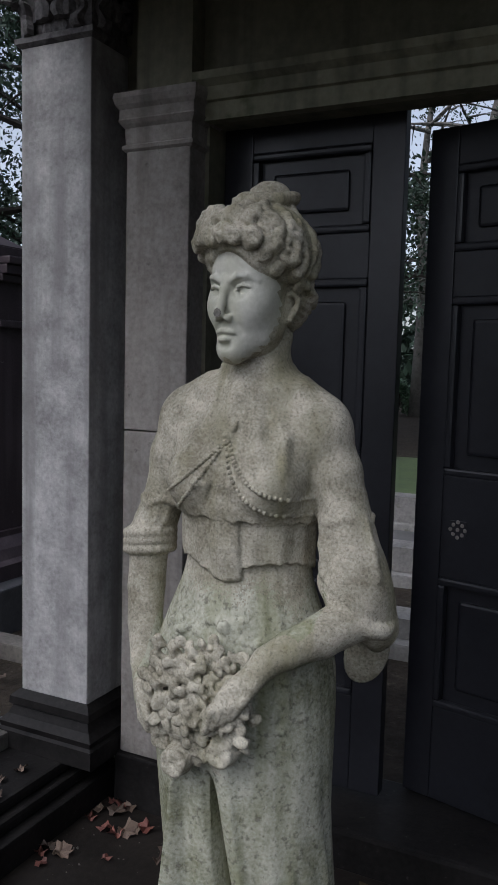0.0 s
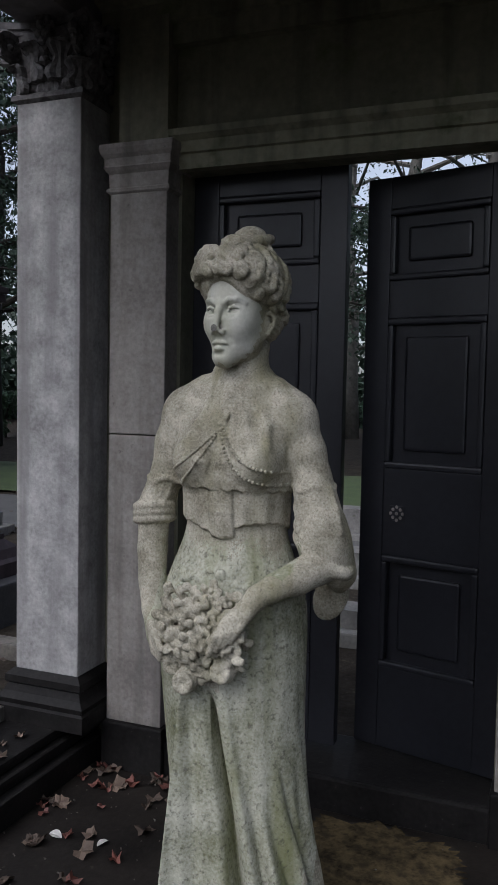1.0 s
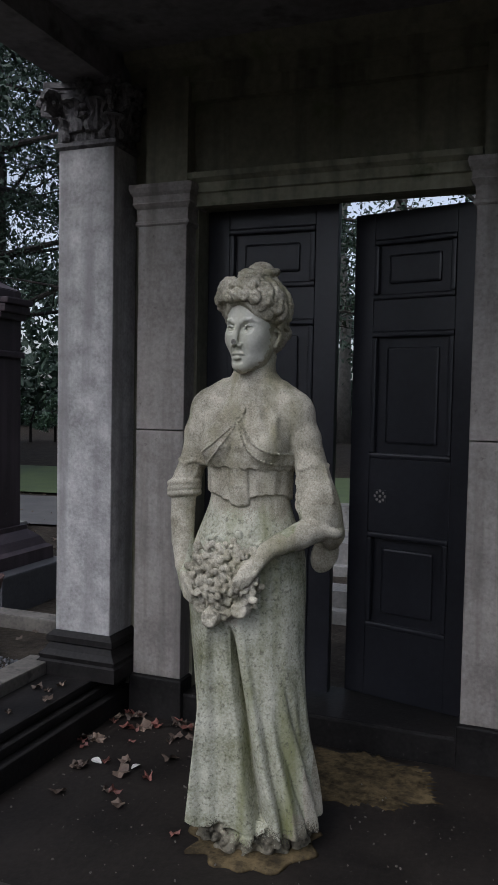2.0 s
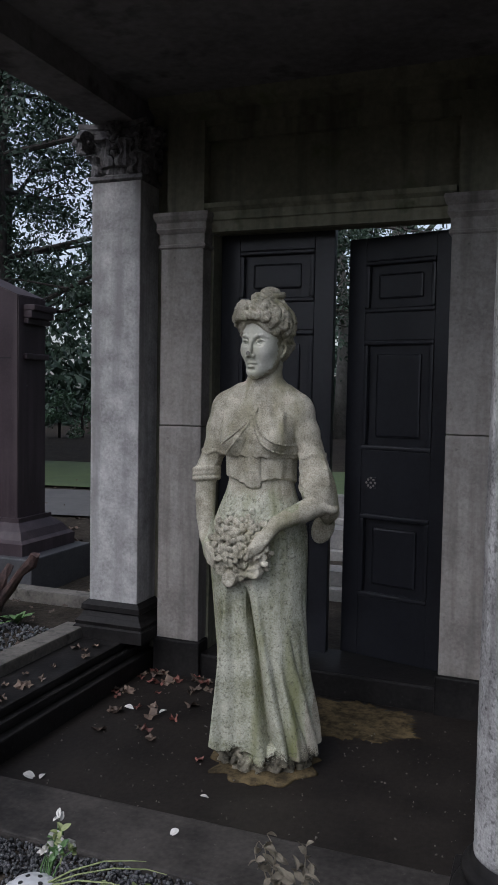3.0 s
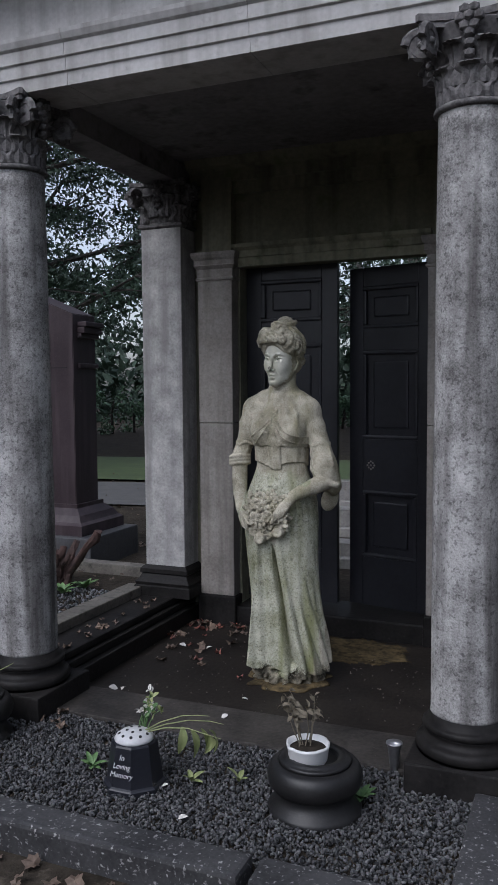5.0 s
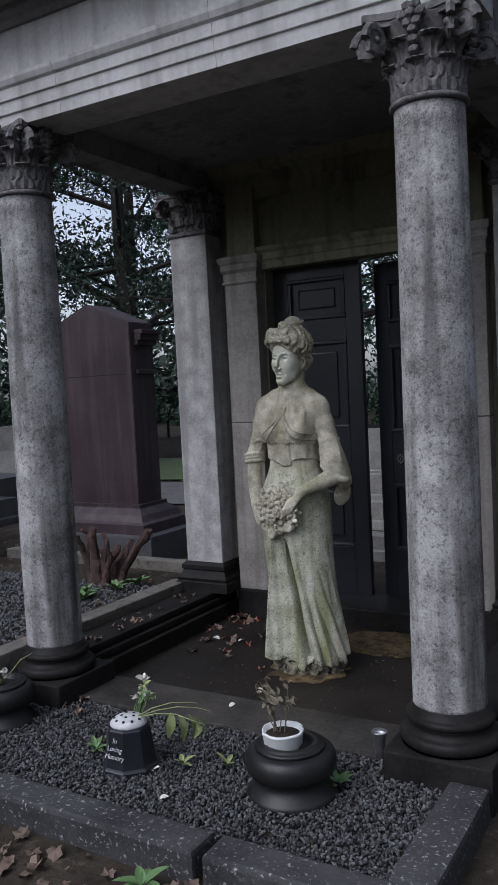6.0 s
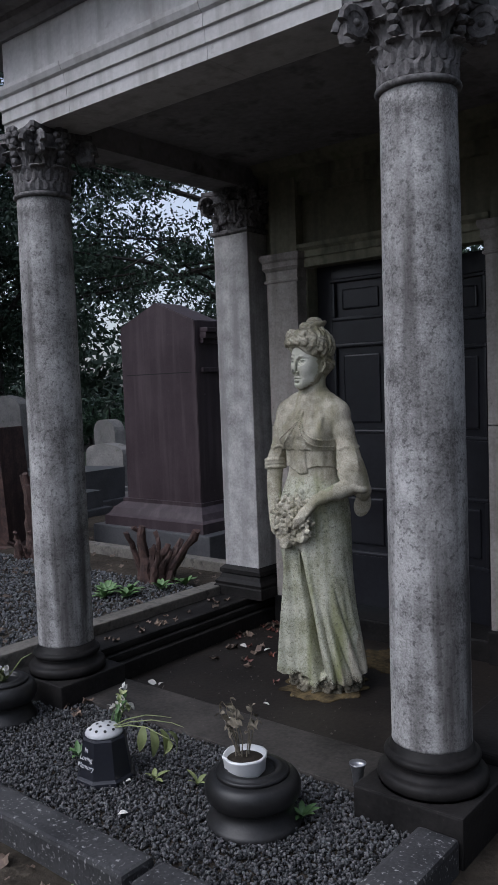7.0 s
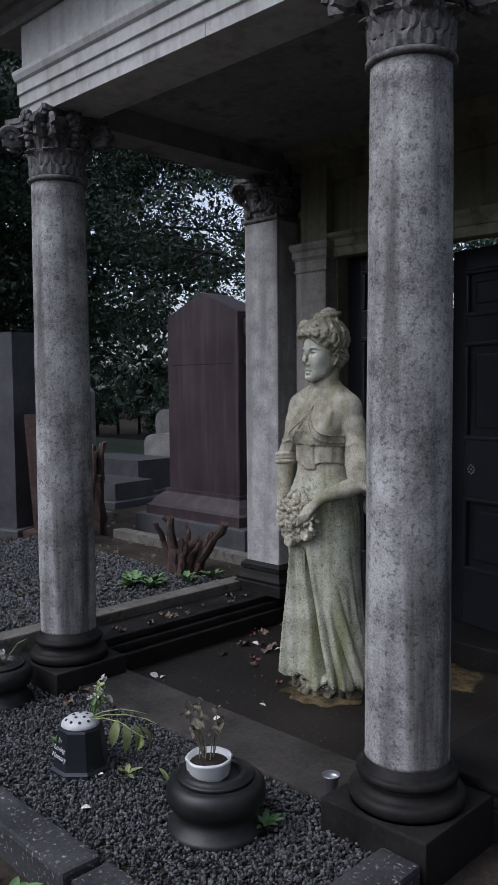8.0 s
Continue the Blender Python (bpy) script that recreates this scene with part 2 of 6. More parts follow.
def tube(points, radii, n=10, bm=None):
    """A closed tapering tube along points; radii may be numbers or (across, up) pairs."""
    bm = bm or bmesh.new()
    pts = [Vector(p) for p in points]
    rings = []
    side = None
    for i, p in enumerate(pts):
        d = (pts[min(i + 1, len(pts) - 1)] - pts[max(i - 1, 0)]).normalized()
        if side is None:
            side = d.cross(Vector((0, 0, 1)) if abs(d.z) < 0.9 else Vector((0, 1, 0))).normalized()
        side = (side - d * side.dot(d)).normalized()
        up = side.cross(d)
        r = radii[i] if isinstance(radii, (list, tuple)) else radii
        ra, rb = r if isinstance(r, (list, tuple)) else (r, r)
        rings.append([bm.verts.new(p + side * ra * math.cos(2 * math.pi * k / n) + up * rb * math.sin(2 * math.pi * k / n)) for k in range(n)])
    for a, b in zip(rings, rings[1:]):
        for k in range(n):
            bm.faces.new((a[k], a[(k + 1) % n], b[(k + 1) % n], b[k]))
    bm.faces.new(rings[0][::-1])
    bm.faces.new(rings[-1])
    return bm


def blob(bm, c, r, turn=(0, 0, 0), sub=2):
    """An ellipsoid."""
    b = bmesh.new()
    bmesh.ops.create_icosphere(b, subdivisions=sub, radius=1)
    m = pose(*c, *turn) @ Matrix.Diagonal((*(r if isinstance(r, (list, tuple)) else (r, r, r)), 1))
    bmesh.ops.transform(b, matrix=m, verts=b.verts)
    return pour(b, bm)


def extrude_x(profile, x0, x1, bm=None):
    """A moulding along x from closed (y, z) points."""
    bm = bm or bmesh.new()
    a = [bm.verts.new((x0, y, z)) for y, z in profile]
    b = [bm.verts.new((x1, y, z)) for y, z in profile]
    k = len(profile)
    for i in range(k):
        bm.faces.new((a[i], a[(i + 1) % k], b[(i + 1) % k], b[i]))
    bm.faces.new(a[::-1])
    bm.faces.new(b)
    return bm


def leaf_mesh(bm, m, length, width, curl=0.2, teeth=0, thick=0.0015):
    """One leaf blade of two folded halves, along local x."""
    k = 6
    mid, le, ri = [], [], []
    for i in range(k + 1):
        u = i / k
        w = width * math.sin(math.pi * min(1, u * 0.92 + 0.06)) ** 0.8 * (1 + (0.35 * (i % 2) if teeth else 0)) / 2
        z = curl * length * (u - u * u * 1.6)
        mid.append(bm.verts.new(m @ Vector((u * length, 0, z - 0.12 * w))))
        le.append(bm.verts.new(m @ Vector((u * length, w, z + 0.25 * w))))
        ri.append(bm.verts.new(m @ Vector((u * length, -w, z + 0.2 * w))))
    for i in range(k):
        bm.faces.new((mid[i], mid[i + 1], le[i + 1], le[i]))
        bm.faces.new((ri[i], ri[i + 1], mid[i + 1], mid[i]))
    return bm

# ---- the ground ----
CX = -0.645                      # the porch's middle line
COLX = (-1.535, 0.31)              # the two front columns
COLY = 0.565


def ground_height(x, y):
    d = max(0.0, math.hypot(x + 0.6, y - 1) - 3)
    return -0.022 + 0.018 * noise.noise(Vector((x * 2.2, y * 2.2, 0))) + 0.002 * min(d, 12) * noise.noise(Vector((x * 0.2, y * 0.2, 4)))


bm = bmesh.new()
xs = [-400, -150, -60, -30] + [-18 + 0.3 * i for i in range(81)] + [15, 30, 60, 150, 400]
ys = [-400, -150, -60, -20] + [-8 + 0.3 * i for i in range(81)] + [25, 40, 60, 150, 400]
grid = [[bm.verts.new((x, y, ground_height(x, y))) for x in xs] for y in ys]
for j in range(len(ys) - 1):
    for i in range(len(xs) - 1):
        bm.faces.new((grid[j][i], grid[j][i + 1], grid[j + 1][i + 1], grid[j + 1][i]))
tagged(part("ground", bm, M_soil, smooth=True), "dark damp earth littered with dead leaves", "ground", kind="structure")

# ---- porch floor, slab and stylobates ----
floor = tagged(part("floor", boxed(-1.46, 0.17, 0.785, 2.02, -0.12, 0.0, 0.004), M_floor), "dark damp stone porch floor", "floor", kind="structure")
threshold = tagged(part("doorstep", boxed(-1.2, -0.08, 2.02, 2.36, -0.1, 0.11, 0.012, 0.004), M_step), "dark worn stone doorstep", "doorstep", kind="structure")
tagged(part("pavement", boxed(-1.47, 0.13, 0.50, 0.781, -0.1, 0.045, 0.01, 0.003), M_slab), "worn stone front slab of the porch", "slab", kind="structure")


def plinth_course(name, sx, side):
    """The stepped dark base that carries a column and a pier; side is where the porch floor lies."""
    o = thing(name, (sx, 0, 0), "dark moulded stone base course between column and pier", "plinth course", kind="structure")
    for x, y0, z0, z1, bv in ((0.14, 0.750, -0.1, 0.082, 0.008), (0.105, 0.752, 0.082, 0.122, 0.012), (0.075, 0.754, 0.122, 0.16, 0.012)):
        piece("course", boxed(min(-0.21 * side, x * side), max(-0.21 * side, x * side), y0, 2.2, z0, z1, bv, 0.002), M_step, o)
    return o


plinth_course("plinth_course_west", -1.6, 1)
plinth_course("plinth_course_east", 0.31, -1)

# ---- back wall with the doorway ----
DX0, DX1, DTOP = -1.185, -0.105, 2.065
bm = bmesh.new()
box(bm, -1.72, DX0, 2.1, 2.36, -0.1, 2.64)
box(bm, DX1, 0.43, 2.1, 2.36, -0.1, 2.64)
box(bm, DX0, DX1, 2.1, 2.188, DTOP, 2.64)
wall = tagged(part("wall_north", bm, M_wall), "dark green-stained stone wall round the doorway", "wall", kind="structure")
bm = extrude_x([(2.1, DTOP - 0.004), (2.062, DTOP - 0.004), (2.062, 2.11), (2.05, 2.113), (2.05, 2.15), (2.03, 2.165), (2.025, 2.185), (2.1, 2.19)], DX0 - 0.02, DX1 + 0.02)
tagged(part("trim_lintel", bm, M_lintel), "moulded green-stained stone lintel over the door", "lintel", kind="structure")
bm = extrude_x([(2.1, 2.47), (2.06, 2.47), (2.06, 2.535), (2.04, 2.54), (2.04, 2.60), (1.99, 2.62), (1.97, 2.66), (2.1, 2.66)], -1.47, 0.18)
tagged(part("trim_wall_head", bm, M_wall), "dark moulded stone band under the porch ceiling", "moulding", kind="structure")

# ---- entablature, side beams, ceiling, roof ----
XL, XR = COLX[0] + 0.005, COLX[1] + 0.065
arch = [(0.69, 2.54), (0.462, 2.54), (0.462, 2.590), (0.452, 2.594), (0.452, 2.642), (0.442, 2.646), (0.442, 2.692), (0.43, 2.70), (0.42, 2.72), (0.418, 2.735), (0.455, 2.742), (0.69, 2.742)]
bm = extrude_x(arch, XL - 0.12, -1.2)
extrude_x(arch, -1.198, -0.44, bm)
extrude_x(arch, -0.438, XR + 0.12, bm)
tagged(part("architrave", bm, M_frieze), "pale stone architrave with three stepped bands", "architrave", kind="structure")
bm = bmesh.new()
box(bm, XL - 0.10, -1.16, 0.457, 0.69, 2.742, 2.935, 0.002)
box(bm, -1.158, -0.46, 0.455, 0.69, 2.742, 2.935, 0.002)
box(bm, -0.458, XR + 0.10, 0.456, 0.69, 2.742, 2.935, 0.002)
tagged(part("frieze", bm, M_frieze), "plain pale stone frieze blocks with fine joints", "frieze", kind="structure")
bm = extrude_x([(0.69, 2.935), (0.44, 2.935), (0.43, 2.96), (0.39, 2.975), (0.385, 2.995), (0.21, 3.005), (0.205, 3.06), (0.18, 3.075), (0.165, 3.125), (0.69, 3.16)], XL - 0.36, XR + 0.36)
tagged(part("cornice", bm, M_ceil), "dark projecting stone cornice", "cornice", kind="structure")
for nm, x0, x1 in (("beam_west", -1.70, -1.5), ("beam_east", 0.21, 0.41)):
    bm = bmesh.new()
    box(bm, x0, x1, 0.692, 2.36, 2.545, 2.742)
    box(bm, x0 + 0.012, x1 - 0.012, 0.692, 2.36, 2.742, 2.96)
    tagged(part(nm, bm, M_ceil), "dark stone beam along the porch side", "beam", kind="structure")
tagged(part("ceiling", boxed(-1.5, 0.21, 0.692, 2.1, 2.66, 2.74), M_ceil), "dark flat stone porch ceiling", "ceiling", kind="structure")
tagged(part("roof", boxed(XL - 0.3, XR + 0.3, 0.3, 2.4, 3.162, 3.26, 0.01), M_ceil), "dark stone roof slab of the porch", "roof", kind="structure")


# ---- columns, piers, pilasters, doors ----
def acanthus(length, width, lean):
    """One carved leaf standing on z, curling outward along +x at its tip."""
    bm = bmesh.new()
    k, n = 9, 6
    rows = []
    for i in range(k + 1):
        u = i / k
        out = lean * (0.12 * u + 0.95 * max(0, u - 0.6) ** 2 / 0.16 * 0.55)
        z = length * (u if u < 0.8 else 0.8 + 0.1 * math.sin((u - 0.8) / 0.2 * math.pi * 0.8) - 0.35 * max(0, u - 0.9))
        w = width * (0.42 + 0.16 * math.sin(u * 9.5) + 0.1 * (1 - u)) * (1 if u < 0.85 else 0.8)
        rows.append([(out - 0.25 * abs(s) ** 2 * 0.03 + (0.006 if j % 2 else 0), s * w, z) for j, s in enumerate([2 * q / n - 1 for q in range(n + 1)])])
    front = [[bm.verts.new((x + 0.006, y, z)) for x, y, z in r] for r in rows]
    back = [[bm.verts.new((x - 0.012, y, z - 0.004)) for x, y, z in r] for r in rows]
    for g, flip in ((front, False), (back, True)):
        for a, b in zip(g, g[1:]):
            for j in range(n):
                q = (a[j], a[j + 1], b[j + 1], b[j])
                bm.faces.new(q[::-1] if flip else q)
    for i in range(k):
        bm.faces.new((front[i][0], front[i + 1][0], back[i + 1][0], back[i][0]))
        bm.faces.new((front[i][n], back[i][n], back[i + 1][n], front[i + 1][n]))
    for j in range(n):
        bm.faces.new((front[k][j], front[k][j + 1], back[k][j + 1], back[k][j]))
        bm.faces.new((front[0][j], back[0][j], back[0][j + 1], front[0][j + 1]))
    return bm


def volute(r, thick):
    """A spiral scroll in the x-z plane with a round eye."""
    pts, rad = [], []
    for i in range(26):
        a = i / 25 * 3.6 * math.pi
        rr = r * (1 - 0.78 * i / 25)
        pts.append((rr * math.cos(a), 0, rr * math.sin(a)))
        rad.append((thick * 0.5, thick * (0.42 - 0.2 * i / 25)))
    bm = tube(pts, rad, 6)
    blob(bm, (0, 0, 0), (r * 0.3, thick * 0.62, r * 0.3))
    box(bm, -r * 0.8, r * 0.8, -thick * 0.25, thick * 0.25, -r * 0.8, r * 0.7)
    return bm


def capital_parts(owner, z0, z1, r, square=False):
    """Corinthian capital: bell, two rows of leaves, corner scrolls, a hollow-sided abacus with a rosette on each side."""
    h = z1 - z0
    half = r * 1.62
    if square:
        bell = square_stack([(r * 0.93, z0), (r * 0.95, z0 + h * 0.5), (r * 1.12, z0 + h * 0.86), (r * 1.12, z1 - 0.03)])
    else:
        bell = lathe([(r * 0.95, z0), (r * 0.95, z0 + h * 0.5), (r * 1.1, z0 + h * 0.75), (r * 1.3, z0 + h * 0.87), (r * 1.3, z1 - 0.03)], 32)
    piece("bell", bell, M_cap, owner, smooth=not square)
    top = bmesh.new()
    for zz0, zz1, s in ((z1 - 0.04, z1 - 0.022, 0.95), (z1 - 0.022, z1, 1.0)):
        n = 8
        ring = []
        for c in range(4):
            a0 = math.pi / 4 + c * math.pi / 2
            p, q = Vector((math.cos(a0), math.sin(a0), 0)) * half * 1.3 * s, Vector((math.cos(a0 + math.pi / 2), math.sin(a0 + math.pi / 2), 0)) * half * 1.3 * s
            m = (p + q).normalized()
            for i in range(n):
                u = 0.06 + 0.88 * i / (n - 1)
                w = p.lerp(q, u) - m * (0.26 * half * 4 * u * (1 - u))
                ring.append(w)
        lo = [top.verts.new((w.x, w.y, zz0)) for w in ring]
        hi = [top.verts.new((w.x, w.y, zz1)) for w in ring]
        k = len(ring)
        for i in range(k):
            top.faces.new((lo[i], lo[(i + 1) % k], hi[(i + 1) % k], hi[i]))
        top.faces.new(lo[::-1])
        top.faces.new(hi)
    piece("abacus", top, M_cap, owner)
    leaf_lo = leaf_hi = scroll = rosette = None
    for i in range(8):
        a = 360 * i / 8
        rad_lo = r * 0.93 * (1 / max(abs(math.cos(radians(a))), abs(math.sin(radians(a)))) if square else 1)
        m = pose(0, 0, 0, 0, 0, a) @ pose(rad_lo, 0, z0)
        if leaf_lo is None:
            leaf_lo = piece("leaf", acanthus(h * 0.46, r * 0.72, 0.055), M_cap, owner)
            leaf_lo.matrix_basis = m
        else:
            o = new("leaf", leaf_lo.data)
            o.parent, o.matrix_basis = owner, m
        m = pose(0, 0, 0, 0, 0, a + 22.5) @ pose(r * (1.12 if square else 0.95), 0, z0 + h * 0.16)
        if leaf_hi is None:
            leaf_hi = piece("leaf", acanthus(h * 0.58, r * 0.7, 0.075), M_cap, owner)
            leaf_hi.matrix_basis = m
        else:
            o = new("leaf", leaf_hi.data)
            o.parent, o.matrix_basis = owner, m
    for i in range(4):
        for side in (-1, 1):
            m = pose(0, 0, 0, 0, 0, 45 + 90 * i) @ pose(half * 1.02, side * 0.022, z1 - 0.085, 0, 0, side * 28)
            if scroll is None:
                scroll = piece("scroll", volute(0.047, 0.036), M_cap, owner)
                scroll.matrix_basis = m
            else:
                o = new("scroll", scroll.data)
                o.parent, o.matrix_basis = owner, m
        m = pose(0, 0, 0, 0, 0, 90 * i) @ pose(half * 0.74, 0, z1 - 0.03)
        if rosette is None:
            bm = bmesh.new()
            for k in range(6):
                a = k / 6 * 2 * math.pi
                blob(bm, (0.008, 0.028 * math.cos(a), 0.028 * math.sin(a)), (0.02, 0.02, 0.02), sub=1)
            blob(bm, (0.02, 0, 0), 0.018, sub=1)
            for k in range(3):
                blob(bm, (0.004 - 0.004 * k, 0, -0.045 - 0.03 * k), (0.022, 0.02, 0.018), sub=1)
            rosette = piece("rosette", bm, M_cap, owner)
            rosette.matrix_basis = m
        else:
            o = new("rosette", rosette.data)
            o.parent, o.matrix_basis = owner, m


def column(x, y, label):
    o = thing("column", (x, y, 0), label, "column", "front columns of the porch")
    piece("plinth", boxed(-0.185, 0.185, -0.185, 0.185, -0.1, 0.13, 0.008, 0.003), M_step, o, "dark square stone plinth")
    ring = [(0.172, 0.13)]
    for i in range(9):
        a = -math.pi / 2 + math.pi * i / 8
        ring.append((0.158 + 0.018 * math.cos(a), 0.152 + 0.022 * math.sin(a)))
    ring += [(0.15, 0.178), (0.141, 0.19), (0.141, 0.2), (0.146, 0.205)]
    for i in range(7):
        a = -math.pi / 2 + math.pi * i / 6
        ring.append((0.141 + 0.012 * math.cos(a), 0.219 + 0.014 * math.sin(a)))
    ring += [(0.134, 0.238), (0.128, 0.262)]
    piece("base", lathe(ring, 56), M_step, o, "dark rounded stone base", smooth=True)
    prof = [(0.127, 0.26)]
    for i in range(30):
        u = i / 29
        prof.append((0.1255 - 0.0095 * u ** 1.6, 0.27 + (2.255 - 0.27) * u))
    piece("shaft", lathe(prof, 64, wob=0.0015), M_granite, o, "speckled grey granite shaft with dark streaks", smooth=True)
    ring = [(0.112, 2.255)]
    for i in range(7):
        a = -math.pi / 2 + math.pi * i / 6
        ring.append((0.118 + 0.013 * math.cos(a), 2.267 + 0.011 * math.sin(a)))
    ring += [(0.112, 2.282)]
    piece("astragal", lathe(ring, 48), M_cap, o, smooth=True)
    capital_parts(o, 2.28, 2.54, 0.118)
    return o


col_w = column(COLX[0], COLY, "grey granite column with a carved leaf capital")
col_e = column(COLX[1], COLY, "grey granite column with carved capital, streaked and speckled")


def pier(x, y):
    o = thing("pier", (x, y, 0), "pale grey square stone pier with a carved leaf capital", "pier", "back piers of the porch")
    hw = 0.128
    piece("base", square_stack([(hw + 0.055, 0.16), (hw + 0.055, 0.215), (hw + 0.045, 0.222), (hw + 0.05, 0.24), (hw + 0.03, 0.26), (hw + 0.018, 0.285), (hw + 0.028, 0.292), (hw + 0.026, 0.315), (hw + 0.004, 0.335)]), M_step, o, "dark moulded stone base")
    bm = boxed(-hw, hw, -hw, hw, 0.33, 2.29, 0.006)
    piece("shaft", bm, M_pier, o, "pale flaking stone shaft")
    piece("necking", square_stack([(hw, 2.285), (hw + 0.014, 2.295), (hw + 0.014, 2.31), (hw, 2.318)]), M_cap, o)
    capital_parts(o, 2.315, 2.545, hw, True)
    return o


pier(-1.6, 2.05)
pier(0.31, 2.05)


def wall_pilaster(x, y, sx):
    o = thing("pilaster", (x, y, 0), "brown-grey stone pilaster with a moulded cap beside the door", "pilaster", "pilasters beside the door")
    hw = 0.107
    piece("foot", boxed(-hw - 0.012, hw + 0.012, -0.085, 0.07, -0.05, 0.165, 0.008), M_step, o, "dark damp stone foot")
    bm = boxed(-hw, hw, -0.07, 0.07, 0.166, 1.17, 0.005)
    piece("lower_block", bm, M_sand, o)
    piece("upper_block", boxed(-hw, hw, -0.07, 0.07, 1.174, 1.985, 0.005), M_sand, o)
    bm = bmesh.new()
    square_stack([(hw, 1.98), (hw + 0.012, 1.99), (hw + 0.012, 2.0), (hw + 0.004, 2.005), (hw + 0.006, 2.05), (hw + 0.015, 2.06), (hw + 0.021, 2.07), (hw + 0.018, 2.075), (hw + 0.018, 2.10), (hw + 0.027, 2.112), (hw + 0.032, 2.13), (hw + 0.03, 2.145), (hw - 0.02, 2.15)], 0, 0, 1, 1 - 0.042, bm)
    piece("cap", bm, M_sand, o, "moulded stone cap")
    piece("head", boxed(-hw + 0.02, hw - 0.01, -0.05, 0.07, 2.148, 2.56), M_wall, o, "dark stained upper block")
    return o


wall_pilaster(-1.305, 2.082, 1)
wall_pilaster(0.01, 2.082, -1)


def door_leaf(name, label):
    """A black door leaf in its own space: hinge at x = 0, the leaf runs along +x, the face to -y."""
    o = thing(name, (0, 0, 0), label, "door", "leaves of the double door")
    w, h = 0.508, 1.925
    zs = [(0.28, 0.665), (0.96, 1.46), (1.585, 1.82)]
    x0, x1 = 0.085, w - 0.085
    piece("stile", boxed(0, x0, -0.022, 0.022, 0, h, 0.003), M_door, o)
    piece("stile", boxed(x1, w, -0.022, 0.022, 0, h, 0.003), M_door, o)
    edges = [0] + [z for p in zs for z in p] + [h]
    for i in range(0, len(edges), 2):
        piece("rail", boxed(x0 + 0.0005, x1 - 0.0005, -0.021, 0.021, edges[i], edges[i + 1], 0.003), M_door, o)
    for a, b in zs:
        p = piece("panel", boxed(x0, x1, -0.004, 0.010, a, b), M_door, o)
        fr = bmesh.new()
        for u0, u1, v0, v1 in ((x0, x1, a, a + 0.022), (x0, x1, b - 0.022, b), (x0, x0 + 0.022, a + 0.022, b - 0.022), (x1 - 0.022, x1, a + 0.022, b - 0.022)):
            box(fr, u0, u1, -0.028, -0.003, v0, v1, 0.007)
        m = piece("moulding", fr, M_door, p)
        i = 0.062
        piece("raised_field", boxed(x0 + i, x1 - i, -0.014, -0.003, a + i, b - i, 0.009), M_door, p)
    return o


leaf_l = door_leaf("door_leaf", "closed black panelled wooden door leaf")
leaf_l.matrix_basis = pose(-1.183, 2.215, 0.135) @ Matrix.Diagonal((1.085, 1, 1.02, 1))
leaf_r = door_leaf("door_leaf", "half-open black panelled wooden door leaf, paint worn")
plate = piece("keyhole_plate", boxed(0.345, 0.395, -0.025, -0.021, 0.785, 0.835, 0.001), M_door, leaf_r, "small pierced keyhole plate")
for i in range(9):
    a = i * 0.785
    q = 0.0 if i == 8 else (0.019 if i % 2 else 0.022)
    dot = piece("boss", lathe([(0.006, 0), (0.005, 0.002), (0.002, 0.003)], 10), M_sand, plate)
    dot.matrix_basis = pose(0.37 + q * math.cos(a), -0.025, 0.81 + q * math.sin(a), 90)
leaf_r.matrix_basis = pose(-0.095, 2.215, 0.118, 0, 0, 180 - 14) @ Matrix.Diagonal((1, -1, 1, 1))


